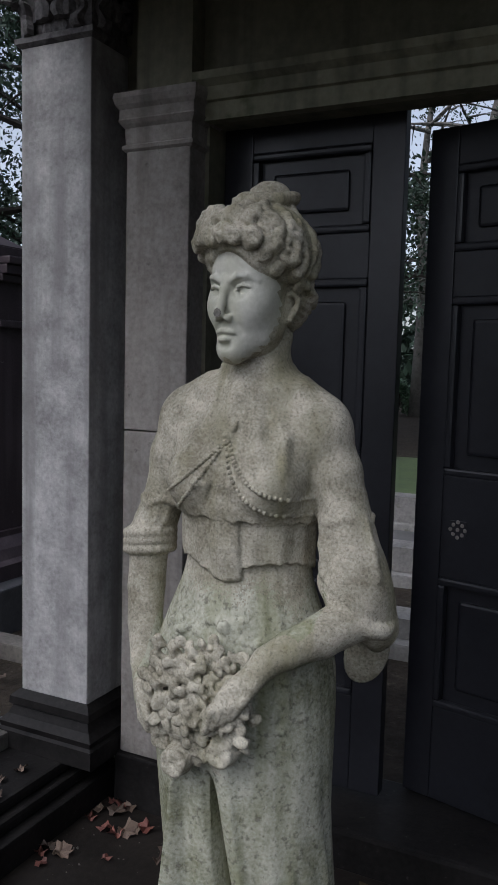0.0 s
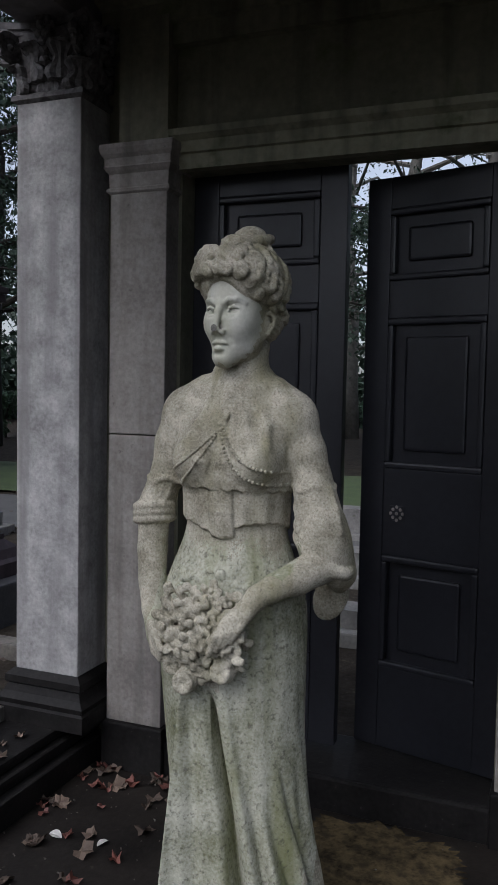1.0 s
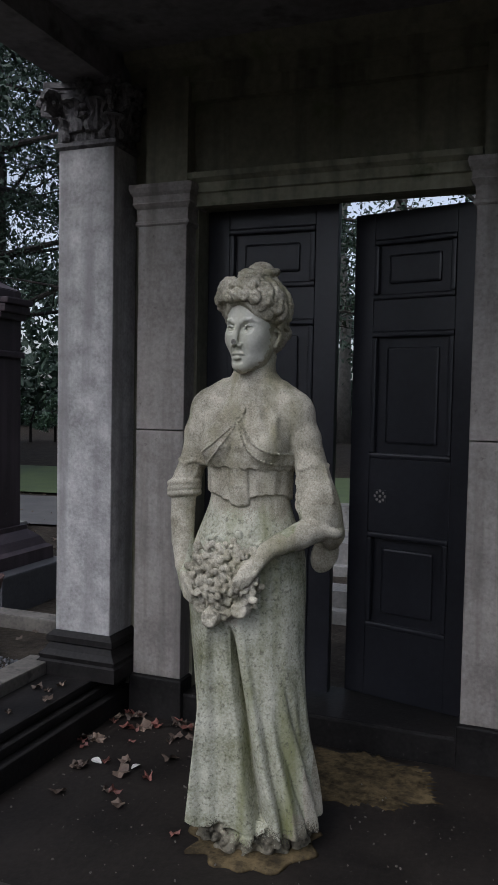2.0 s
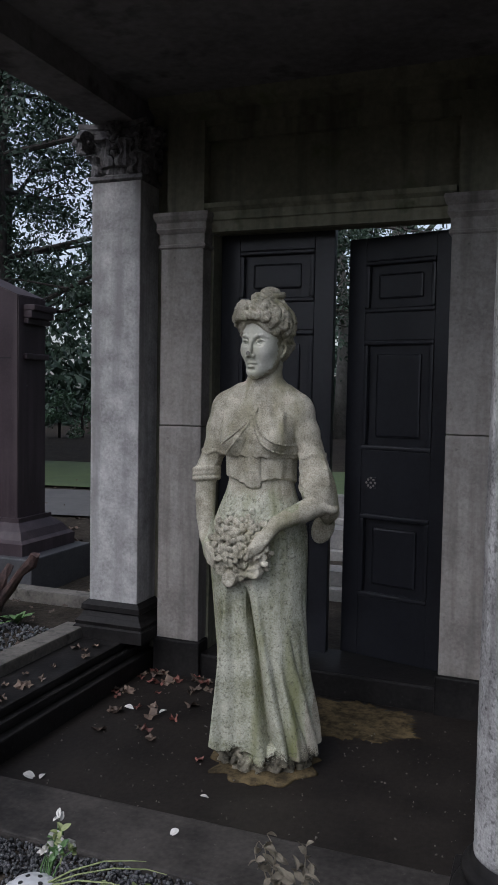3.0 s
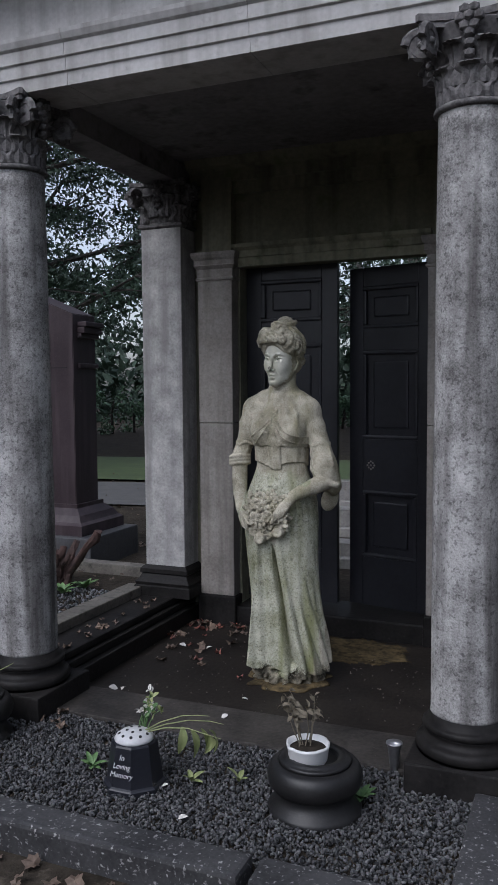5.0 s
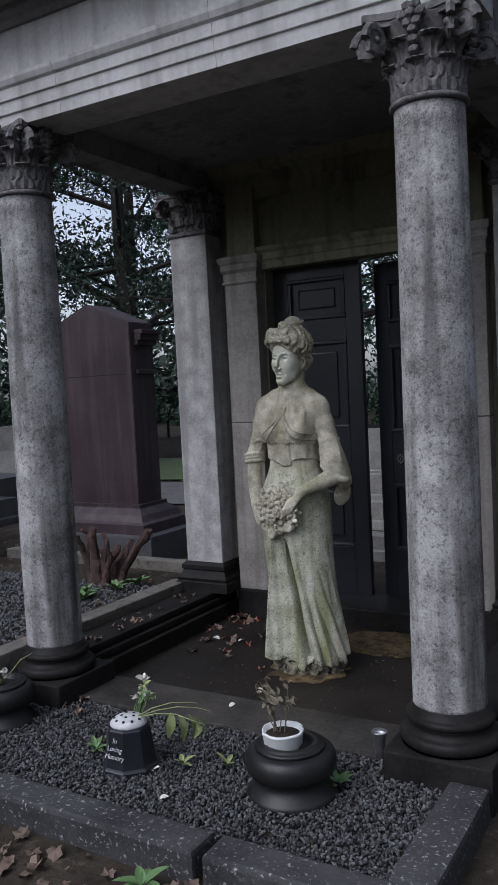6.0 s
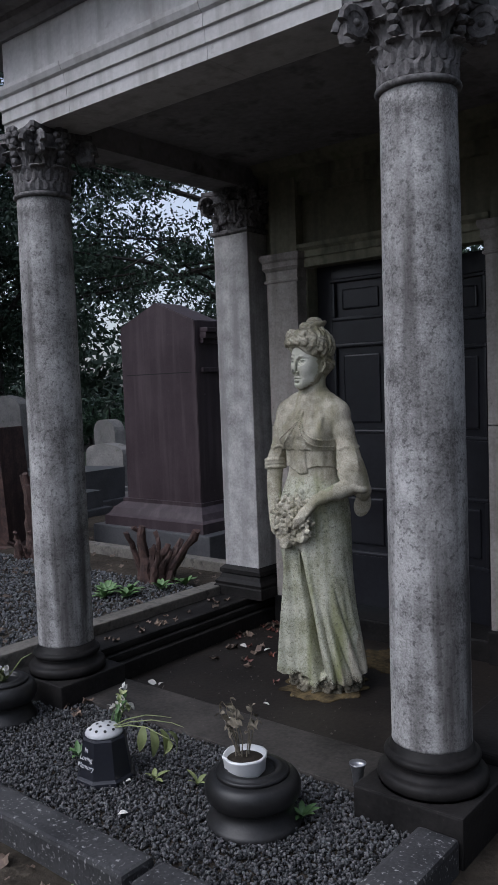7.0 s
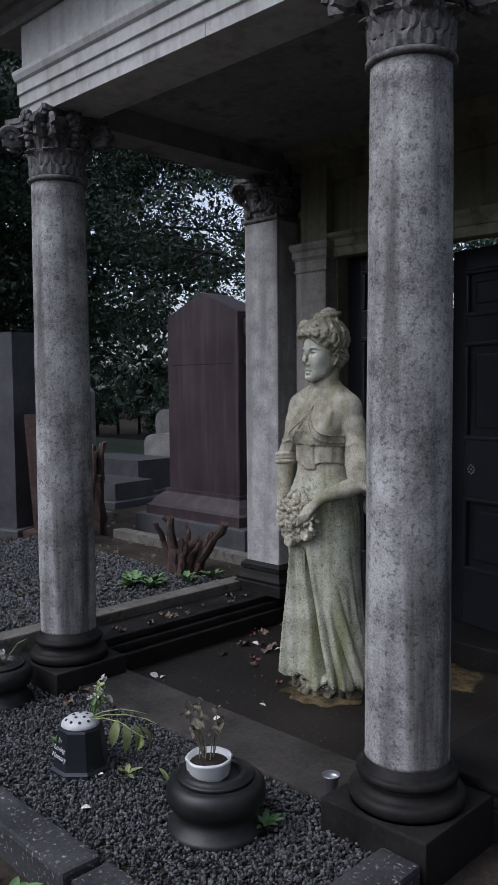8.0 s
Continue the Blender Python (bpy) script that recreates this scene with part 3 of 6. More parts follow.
# ---- the statue: blended solids turned into one skin ----
class Clay:
    """A block of space in which rounded solids are blended, and from which a skin is drawn."""

    def __init__(self, lo, hi, h):
        self.lo, self.h = np.array(lo, float), h
        self.n = np.ceil((np.array(hi) - self.lo) / h).astype(int) + 1
        self.d = np.full(self.n, 1.0, np.float32)

    def sub(self, lo, hi):
        a = np.clip(np.floor((np.array(lo) - self.lo) / self.h).astype(int), 0, self.n - 1)
        b = np.clip(np.ceil((np.array(hi) - self.lo) / self.h).astype(int) + 1, 1, self.n)
        s = tuple(slice(i, max(i + 1, j)) for i, j in zip(a, b))
        g = np.meshgrid(*[self.lo[k] + self.h * np.arange(s[k].start, s[k].stop) for k in range(3)], indexing="ij")
        return s, g

    def add(self, s, e, k, carve=False):
        d = self.d[s]
        if carve:
            e = -e
            h = np.maximum(k - np.abs(d - e), 0) / k
            self.d[s] = np.maximum(d, e) + h * h * k / 4
        else:
            h = np.maximum(k - np.abs(d - e), 0) / k
            self.d[s] = np.minimum(d, e) - h * h * k / 4

    def ball(self, c, r, k=0.01, turn=(0, 0, 0), carve=False):
        r = np.array(r if isinstance(r, (tuple, list)) else (r, r, r), float)
        m = r.max() + k + 0.01
        s, (x, y, z) = self.sub(np.array(c) - m, np.array(c) + m)
        R = Euler([radians(t) for t in turn]).to_matrix().transposed()
        x, y, z = x - c[0], y - c[1], z - c[2]
        q = [R[i][0] * x + R[i][1] * y + R[i][2] * z for i in range(3)]
        a = np.sqrt(sum((q[i] / r[i]) ** 2 for i in range(3)))
        b = np.sqrt(sum((q[i] / r[i] ** 2) ** 2 for i in range(3))) + 1e-9
        self.add(s, a * (a - 1) / b, k, carve)

    def limb(self, pts, radii, k=0.015, carve=False):
        """A chain of tapering rounded rods."""
        for (p, q), (ra, rb) in zip(zip(pts, pts[1:]), zip(radii, radii[1:])):
            p, q = np.array(p, float), np.array(q, float)
            m = max(ra, rb) + k + 0.008
            s, (x, y, z) = self.sub(np.minimum(p, q) - m, np.maximum(p, q) + m)
            v = q - p
            t = np.clip(((x - p[0]) * v[0] + (y - p[1]) * v[1] + (z - p[2]) * v[2]) / (v @ v), 0, 1)
            e = np.sqrt((x - p[0] - t * v[0]) ** 2 + (y - p[1] - t * v[1]) ** 2 + (z - p[2] - t * v[2]) ** 2) - (ra + (rb - ra) * t)
            self.add(s, e, k, carve)

    def column(self, table, k=0.02, shape=None, hem=None):
        """An upright body: rows of height, middle x, middle y, half width, half depth."""
        t = np.array(table)
        lo = (t[:, 1].min() - t[:, 3].max() - 0.05, t[:, 2].min() - t[:, 4].max() - 0.05, t[0, 0] - 0.03)
        hi = (t[:, 1].max() + t[:, 3].max() + 0.05, t[:, 2].max() + t[:, 4].max() + 0.05, t[-1, 0] + 0.03)
        s, (x, y, z) = self.sub(lo, hi)
        zz = z[0, 0]
        zf = np.linspace(t[0, 0], t[-1, 0], 200)
        cols = []
        for c in range(1, 5):
            v = np.interp(zf, t[:, 0], t[:, c])
            w = np.convolve(np.pad(v, 9, mode="edge"), np.ones(19) / 19, "valid")
            cols.append(np.interp(zz, zf, w))
        cx, cy, rx, ry = cols
        dx, dy = x - cx, y - cy
        a = np.arctan2(dy / ry, dx / rx)
        q = np.sqrt((dx / rx) ** 2 + (dy / ry) ** 2)
        e = (q - 1) * np.minimum(rx, ry)
        if shape:
            e = e - shape(a, z)
        bottom = t[0, 0] + (hem(a) if hem else 0.0)
        e = np.maximum(e, np.maximum(bottom - z, z - t[-1, 0]))
        self.add(s, e, k)

    def front(self, x, z):
        """The y of the foremost skin at x, z."""
        i, k = int(round((x - self.lo[0]) / self.h)), int(round((z - self.lo[2]) / self.h))
        row = np.nonzero(self.d[i, :, k] < 0)[0]
        return self.lo[1] + self.h * (row[0] if len(row) else self.n[1] / 2)

    def skin(self):
        d, h = self.d, self.h
        for ax in range(3):
            e = [slice(None)] * 3
            for side in (0, -1):
                e[ax] = side
                d[tuple(e)] = np.maximum(d[tuple(e)], h)
        ins = d < 0
        n = self.n - 1
        cnt = np.zeros(n, np.int8)
        corners = [(i, j, k) for i in (0, 1) for j in (0, 1) for k in (0, 1)]

        def at(arr, c):
            return arr[c[0]:c[0] + n[0], c[1]:c[1] + n[1], c[2]:c[2] + n[2]]

        for c in corners:
            cnt += at(ins, c)
        cell = np.argwhere((cnt > 0) & (cnt < 8))
        ids = np.full(n, -1, np.int32)
        ids[tuple(cell.T)] = np.arange(len(cell))
        pos, num = np.zeros((len(cell), 3)), np.zeros(len(cell))
        for a in corners:
            for ax in range(3):
                if a[ax]:
                    continue
                b = list(a)
                b[ax] = 1
                da, db = d[tuple((cell + a).T)], d[tuple((cell + b).T)]
                m = (da < 0) != (db < 0)
                t = np.where(m, da / np.where(da == db, 1, da - db), 0)
                p = np.array(a, float)[None].repeat(len(cell), 0)
                p[:, ax] += t
                pos += p * m[:, None]
                num += m
        verts = self.lo + h * (cell + pos / num[:, None])
        quads = []
        for ax in range(3):
            u, v = (ax + 1) % 3, (ax + 2) % 3
            lo_s, hi_s = [slice(None)] * 3, [slice(None)] * 3
            lo_s[ax], hi_s[ax] = slice(0, -1), slice(1, None)
            a, b = ins[tuple(lo_s)], ins[tuple(hi_s)]
            for flag, flip in ((a & ~b, False), (~a & b, True)):
                e = np.argwhere(flag)
                e = e[(e[:, u] > 0) & (e[:, v] > 0) & (e[:, u] < n[u]) & (e[:, v] < n[v])]
                c = [e.copy() for _ in range(4)]
                c[0][:, u] -= 1
                c[0][:, v] -= 1
                c[1][:, v] -= 1
                c[3][:, u] -= 1
                f = np.stack([ids[tuple(q.T)] for q in c], 1)
                quads.append(f[:, ::-1] if flip else f)
        quads = np.concatenate(quads)
        return verts, quads[(quads >= 0).all(1)]


def statue():
    SX, SY = -0.642, 1.345
    rnd = random.Random(5)
    F = -math.pi / 2
    body = Clay((-0.30, -0.29, 0.0), (0.33, 0.22, 1.46), 0.0030)

    def bump(a, c, w):
        d = (a - c + math.pi) % (2 * math.pi) - math.pi
        return np.exp(-(d / w) ** 2)

    def ramp(v):
        return np.clip(v, 0, 1)

    def ease(v):
        v = np.clip(v, 0, 1)
        return v * v * (3 - 2 * v)

    def folds(a, z):
        """Relief of the skirt: gathers at the waist, a deep groove beside the panel, folds that sweep down to one side."""
        u = ease((0.95 - z) / 0.8)
        s = 0.0016 * u * (np.sin(a * 13 + 3 * z) + 0.7 * np.sin(a * 23 - 6 * z))
        s = s + 0.0022 * np.sin(ramp((z - 0.68) / 0.32) * math.pi) * np.sin(a * 30 + 5 * z + 1.2 * np.sin(9 * z)) * (0.6 + 0.4 * np.sin(a * 5))
        deep = ease((0.68 - z) / 0.10)
        c = F - 0.02 + 0.62 * (0.62 - z)
        s = s - 0.062 * deep * bump(a, c + 0.02, 0.060 + 0.10 * ramp(0.6 - z))
        s = s + 0.010 * deep * bump(a, c + 0.24, 0.07)
        s = s - 0.020 * ease((0.45 - z) / 0.2) * bump(a, c + 0.40, 0.06)
        s = s + 0.008 * ease((0.45 - z) / 0.2) * bump(a, c + 0.52, 0.07)
        for b, k, z0, dep, w in ((0.85, 1.45, 0.40, 0.010, 0.050), (1.25, 1.45, 0.56, 0.013, 0.055), (1.75, 0.9, 0.70, 0.010, 0.07)):
            q = ease((z0 - z) / 0.26)
            cc = F + b + k * (0.30 - z)
            s = s - dep * q * bump(a, cc, w) + 0.6 * dep * q * bump(a, cc - 0.18, 0.11)
        s = s - 0.012 * u * bump(a, F - 1.35, 0.09) + 0.008 * u * bump(a, F - 1.15, 0.09)
        return s

    body.column([(0.060, 0.040, -0.002, 0.186, 0.154), (0.13, 0.034, -0.003, 0.184, 0.152), (0.21, 0.022, -0.006, 0.184, 0.150), (0.38, 0.012, -0.008, 0.164, 0.140), (0.55, -0.004, -0.010, 0.168, 0.138),
                 (0.74, -0.014, -0.012, 0.180, 0.140), (0.86, -0.012, -0.012, 0.172, 0.134), (0.95, -0.010, -0.012, 0.138, 0.112), (1.01, -0.008, -0.012, 0.114, 0.095), (1.04, -0.008, -0.012, 0.112, 0.094)],
                0.01, folds, lambda a: 0.014 * np.sin(a * 3 + 1) + 0.009 * np.sin(a * 7) + 0.006 * np.sin(a * 13))
    # the flat panel that hangs straight down the front, widening to the hem
    s_, (x, y, z) = body.sub((-0.22, -0.26, 0.08), (0.08, 0.02, 0.70))
    ang = radians(-20)
    w = (x + 0.052) * math.cos(ang) - (y + 0.13) * math.sin(ang)
    dep = (x + 0.052) * math.sin(ang) + (y + 0.13) * math.cos(ang)
    drop = ramp((0.66 - z) / 0.56)
    half = 0.034 + 0.040 * drop
    face = -0.020 - 0.018 * drop + 0.004 * np.cos(w / np.maximum(half, 0.01) * 2.4) + 0.0025 * np.sin(w * 130 + 5 * z)
    edge_ = np.abs(w + 0.012 * drop) - half
    hem_ = 0.085 + 0.010 * np.sin(w * 46) - z
    e = np.maximum(np.maximum(edge_, face - dep), np.maximum(np.maximum(dep - 0.07, z - 0.68), hem_))
    body.add(s_, e, 0.006)
    # trunk
    body.column([(0.96, -0.008, -0.012, 0.122, 0.100), (1.02, -0.008, -0.012, 0.113, 0.094), (1.07, -0.008, -0.014, 0.118, 0.098), (1.13, -0.008, -0.014, 0.132, 0.106),
                 (1.19, -0.008, -0.012, 0.140, 0.108), (1.25, -0.008, -0.006, 0.142, 0.100), (1.30, -0.008, 0.004, 0.120, 0.080), (1.345, -0.006, 0.008, 0.075, 0.058)], 0.012)
    for s, cx in ((-1, -0.074), (1, 0.060)):
        body.ball((cx, -0.088, 1.168), (0.058, 0.054, 0.056), 0.04)
    body.ball((-0.142, 0.004, 1.262), (0.062, 0.056, 0.066), 0.05)
    body.ball((0.118, 0.004, 1.260), (0.056, 0.055, 0.062), 0.05)
    body.limb([(-0.03, 0.014, 1.338), (-0.085, 0.010, 1.312), (-0.138, 0.004, 1.282)], [0.036, 0.037, 0.042], 0.045)
    body.limb([(0.02, 0.014, 1.336), (0.068, 0.010, 1.304), (0.112, 0.004, 1.272)], [0.034, 0.035, 0.040], 0.045)
    body.limb([(-0.004, 0.010, 1.28), (-0.003, 0.002, 1.36), (-0.002, -0.004, 1.44)], [0.060, 0.047, 0.044], 0.045)
    for s in (-1, 1):
        body.limb([(0.008 * s - 0.012, -0.060, 1.318), (0.052 * s - 0.010, -0.048, 1.326), (0.105 * s - 0.008, -0.022, 1.330)], [0.006, 0.007, 0.006], 0.03)
        body.limb([(0.010 * s - 0.010, -0.058, 1.322), (0.034 * s - 0.006, -0.022, 1.372), (0.048 * s - 0.004, 0.012, 1.43)], [0.007, 0.009, 0.010], 0.03)
    # hanging arm on -x: upper sleeve, lower sleeve, turned-up cuff, bare forearm
    body.limb([(-0.146, 0.002, 1.262), (-0.172, -0.006, 1.20), (-0.188, -0.014, 1.120)], [0.054, 0.047, 0.043], 0.02)
    body.limb([(-0.186, -0.014, 1.14), (-0.200, -0.022, 1.085), (-0.212, -0.030, 1.03)], [0.039, 0.040, 0.042], 0.004)
    for zc, tilt in ((1.048, 0.006), (1.032, 0.008), (1.016, 0.006)):
        body.limb([(-0.214 + 0.043 * math.cos(q), -0.031 + 0.043 * math.sin(q), zc + tilt * math.cos(q + 0.6)) for q in [i / 20 * 2 * math.pi for i in range(21)]], [0.0095] * 21, 0.004)
    body.limb([(-0.214, -0.034, 1.02), (-0.210, -0.048, 0.945), (-0.200, -0.066, 0.88), (-0.182, -0.092, 0.815)], [0.037, 0.036, 0.033, 0.027], 0.004)
    # bent arm on +x: upper sleeve, widening lower sleeve with its turned edge
    body.limb([(0.124, 0.002, 1.250), (0.152, 0.0, 1.19), (0.172, -0.004, 1.120)], [0.050, 0.045, 0.044], 0.018)
    body.limb([(0.172, -0.004, 1.14), (0.186, -0.010, 1.08), (0.200, -0.016, 1.01)], [0.040, 0.046, 0.054], 0.012)
    body.limb([(0.200, -0.016, 1.02), (0.210, -0.010, 0.972), (0.226, 0.004, 0.935)], [0.053, 0.052, 0.040], 0.03)
    body.limb([(0.226, 0.004, 0.95), (0.240, 0.014, 0.915), (0.232, 0.03, 0.885)], [0.034, 0.024, 0.016], 0.03)
    body.ball((0.204, 0.060, 0.850), (0.040, 0.012, 0.060), 0.012, (0, 20, 10))
    cuff = [(0.205 + 0.056 * math.cos(q), -0.014 + 0.052 * math.sin(q), 0.968 - 0.040 * math.cos(q) + 0.008 * math.sin(q)) for q in [radians(-215 + 10 * i) for i in range(24)]]
    body.limb(cuff, [0.013] * 24, 0.006)
    body.limb([(p[0] * 0.985, p[1], p[2] + 0.026) for p in cuff[4:16]], [0.006] * 12, 0.012)
    body.limb([(0.208, -0.040, 0.945), (0.170, -0.092, 0.922), (0.132, -0.135, 0.905), (0.104, -0.162, 0.888)], [0.042, 0.037, 0.031, 0.026], 0.005)
    for k in range(5):
        q = 0.020 * k
        body.limb([(0.140 + q, -0.040 + 0.004 * k, 1.115), (0.150 + q * 1.1, -0.052 + 0.004 * k, 1.07), (0.156 + q * 1.2, -0.066 + 0.005 * k, 1.02)], [0.002, 0.0035, 0.002], 0.014)
        q = radians(-150 + 26 * k)
        body.limb([(-0.190 + 0.038 * math.cos(q), -0.016 + 0.038 * math.sin(q), 1.108), (-0.200 + 0.039 * math.cos(q + 0.1), -0.022 + 0.039 * math.sin(q + 0.1), 1.08), (-0.210 + 0.041 * math.cos(q), -0.028 + 0.041 * math.sin(q), 1.058)], [0.002, 0.004, 0.003], 0.010)
    # bodice: two tiers with scalloped hems, and the middle tab
    body.column([(1.098, -0.008, -0.015, 0.134, 0.116), (1.13, -0.008, -0.016, 0.139, 0.117), (1.16, -0.008, -0.014, 0.140, 0.113), (1.18, -0.008, -0.012, 0.134, 0.104)], 0.003, None, lambda a: 0.006 * np.abs(np.sin(a * 11)) + 0.008 * np.cos(a + math.pi / 2 + 0.4))
    body.column([(1.008, -0.008, -0.013, 0.125, 0.109), (1.05, -0.008, -0.014, 0.126, 0.110), (1.105, -0.008, -0.015, 0.128, 0.108)], 0.003, lambda a, z: 0.003 * np.sin(a * 11) * np.sin(a * 4 + 1), lambda a: 0.022 * np.abs(np.sin((a - F) * 1.6 + 0.2)) + 0.004 * np.abs(np.sin(a * 13)))
    for i in range(7):
        u = -0.022 + 0.040 * i / 6
        yy = body.front(u, 1.10)
        body.limb([(u, yy + 0.002, 1.115), (u, yy, 1.06), (u + 0.002, yy + 0.008, 1.006 + 0.003 * abs(i - 3) / 3)], [0.006, 0.009, 0.009], 0.003)
    for x0, x1, zb in ((-0.010, -0.012, 1.10), (-0.022, -0.052, 1.105), (0.004, 0.020, 1.11), (-0.030, -0.075, 1.115)):
        body.limb([(x0, body.front(x0, 1.225) + 0.003, 1.225), ((x0 + x1) / 2, body.front((x0 + x1) / 2, 1.17) + 0.002, 1.17), (x1, body.front(x1, zb) + 0.003, zb)], [0.003, 0.005, 0.004], 0.012)
    for x0, z0, x1, z1 in ((-0.02, 1.30, -0.045, 1.22), (0.02, 1.30, 0.05, 1.22), (-0.06, 1.30, -0.10, 1.20), (0.06, 1.30, 0.10, 1.20)):
        xm, zm = (x0 + x1) / 2 + 0.006, (z0 + z1) / 2
        body.limb([(x0, body.front(x0, z0) + 0.003, z0), (xm, body.front(xm, zm) + 0.001, zm), (x1, body.front(x1, z1) + 0.003, z1)], [0.002, 0.004, 0.002], 0.02)
    # beaded strings from the brooch, laid on the skin
    beads = []
    for (xa, za), (xb, zb), (xc, zc), r in (((-0.014, 1.243), (-0.060, 1.178), (-0.118, 1.150), 0.0046), ((-0.014, 1.240), (-0.045, 1.158), (-0.108, 1.116), 0.0046),
                                            ((-0.006, 1.243), (0.034, 1.160), (0.128, 1.148), 0.0058), ((-0.010, 1.240), (0.024, 1.122), (0.126, 1.118), 0.0058)):
        for i in range(23):
            u = i / 22
            x, z = xa * (1 - u) ** 2 + 2 * xb * u * (1 - u) + xc * u * u, za * (1 - u) ** 2 + 2 * zb * u * (1 - u) + zc * u * u
            beads.append(((x, body.front(x, z) - 0.0015, z), r))
    for (c, r), (c2, r2) in zip(beads, beads[1:]):
        if abs(c[0] - c2[0]) < 0.02:
            body.limb([(c[0], c[1] + 0.002, c[2]), (c2[0], c2[1] + 0.002, c2[2])], [r * 0.6, r2 * 0.6], 0.002)
    y0 = body.front(-0.012, 1.252)
    for k in range(6):
        a = k * 1.047
        body.ball((-0.012 + 0.010 * math.cos(a), y0, 1.252 + 0.010 * math.sin(a)), (0.006, 0.006, 0.006), 0.002)
    body.ball((-0.012, y0 - 0.004, 1.252), 0.006, 0.002)
    body.limb([(0.0, y0 + 0.002, 1.264), (0.006, y0 + 0.005, 1.278)], [0.005, 0.003], 0.004)
    # frilled ends of the upper sleeves
    for cx, cy, r, zf in ((-0.189, -0.014, 0.0455, 1.112), (0.176, -0.004, 0.0470, 1.112)):
        ring = [(cx + r * math.cos(i / 36 * 2 * math.pi), cy + r * math.sin(i / 36 * 2 * math.pi), zf + 0.006 * math.sin(i / 36 * 8 * math.pi)) for i in range(37)]
        body.limb(ring, [0.0030] * 37, 0.007)
    # the flowers: a rounded heap of cups with hollow middles
    body.ball((-0.022, -0.140, 0.795), (0.088, 0.045, 0.085), 0.02)
    for i in range(40):
        a, e = i * 2.39996, math.sqrt((i + 0.5) / 40)
        x, z = -0.022 + 0.108 * e * math.cos(a), 0.800 + 0.100 * e * math.sin(a)
        y = -0.170 - 0.036 * (1 - e * e) + 0.34 * max(0, z - 0.84) + rnd.uniform(-0.012, 0.008)
        s = rnd.uniform(0.014, 0.023)
        n = rnd.choice((4, 5, 5))
        for k in range(n):
            w = a + k * 6.283 / n + rnd.uniform(-0.3, 0.3)
            body.ball((x + s * 0.8 * math.cos(w), y + rnd.uniform(-0.004, 0.006), z + s * 0.8 * math.sin(w)), (s * 0.66, s * 0.30, s * 0.56), 0.003, (rnd.uniform(-35, 35), -math.degrees(w), rnd.uniform(-30, 30)))
        body.ball((x, y - 0.008, z), s * 0.48, 0.003, carve=True)
        if i % 2 == 0:
            body.ball((x, y + 0.001, z), s * 0.36, 0.002)
        if i % 3 == 1:
            body.ball((x + s * 1.2 * math.cos(a + 1), y + 0.004, z + s * 1.2 * math.sin(a + 1)), (s * 0.45, 0.02, s * 0.45), 0.004, carve=True)
    for i in range(14):
        x, z = rnd.uniform(-0.11, 0.07), rnd.uniform(0.885, 0.935)
        body.ball((x, body.front(x, z) - 0.001, z), (0.013, 0.006, 0.008), 0.005, (0, rnd.uniform(0, 180), 0))
    for i in range(8):
        x, z = rnd.uniform(0.06, 0.12), rnd.uniform(0.74, 0.84)
        body.ball((x, body.front(x, z) - 0.001, z), (0.010, 0.005, 0.007), 0.005, (0, rnd.uniform(0, 180), 0))
    for c, r in (((0.034, -0.176, 0.722), 0.027), ((-0.052, -0.182, 0.690), 0.028), ((-0.092, -0.166, 0.716), 0.021), ((-0.016, -0.172, 0.715), 0.016), ((-0.074, -0.165, 0.672), 0.013)):
        body.ball(c, (r, r * 0.9, r), 0.003)
        for k in range(5):
            a = k * 1.257
            body.ball((c[0] + 0.62 * r * math.cos(a), c[1] - 0.62 * r, c[2] + 0.62 * r * math.sin(a)), (r * 0.5, r * 0.28, r * 0.30), 0.002, (0, math.degrees(-a) + 90, 0))
        body.ball((c[0], c[1] - r * 0.95, c[2]), r * 0.24, 0.003, carve=True)
    # both palms and their long fingers, over the flowers
    for wrist, knuck, tips, side, out in (((-0.182, -0.094, 0.815), (-0.158, -0.140, 0.775), (-0.112, -0.186, 0.742), (-0.003, 0.006, -0.014), -1), ((0.104, -0.164, 0.888), (0.072, -0.196, 0.845), (0.040, -0.212, 0.785), (0.015, 0.004, 0.006), 1)):
        w, k_, t_, sd = Vector(wrist), Vector(knuck), Vector(tips), Vector(side)
        for f in range(4):
            o = sd * (f - 1.5)
            body.limb([tuple(w), tuple(k_ + o * 0.9)], [0.018, 0.0125], 0.012)
            body.limb([tuple(k_ + o * 0.9), tuple(k_.lerp(t_, 0.5) + o * 1.05 + Vector((0, -0.008, 0.003))), tuple(t_ + o * 0.95 + Vector((0, 0, 0.004 * (f - 1.5))))], [0.0115, 0.0100, 0.0075], 0.002)
        tip = Vector((-0.034, -0.010, -0.034)) if out > 0 else Vector((0.040, -0.014, 0.012))
        body.limb([tuple(w.lerp(k_, 0.35)), tuple(k_ + tip * 0.6), tuple(k_ + tip)], [0.014, 0.0105, 0.008], 0.005)
    # rough rock under the hem
    body.column([(0.006, 0.015, -0.005, 0.160, 0.140), (0.10, 0.022, 0.0, 0.150, 0.130)], 0.01, lambda a, z: 0.010 * np.sin(a * 7 + 40 * z) + 0.008 * np.sin(a * 17 - 60 * z))
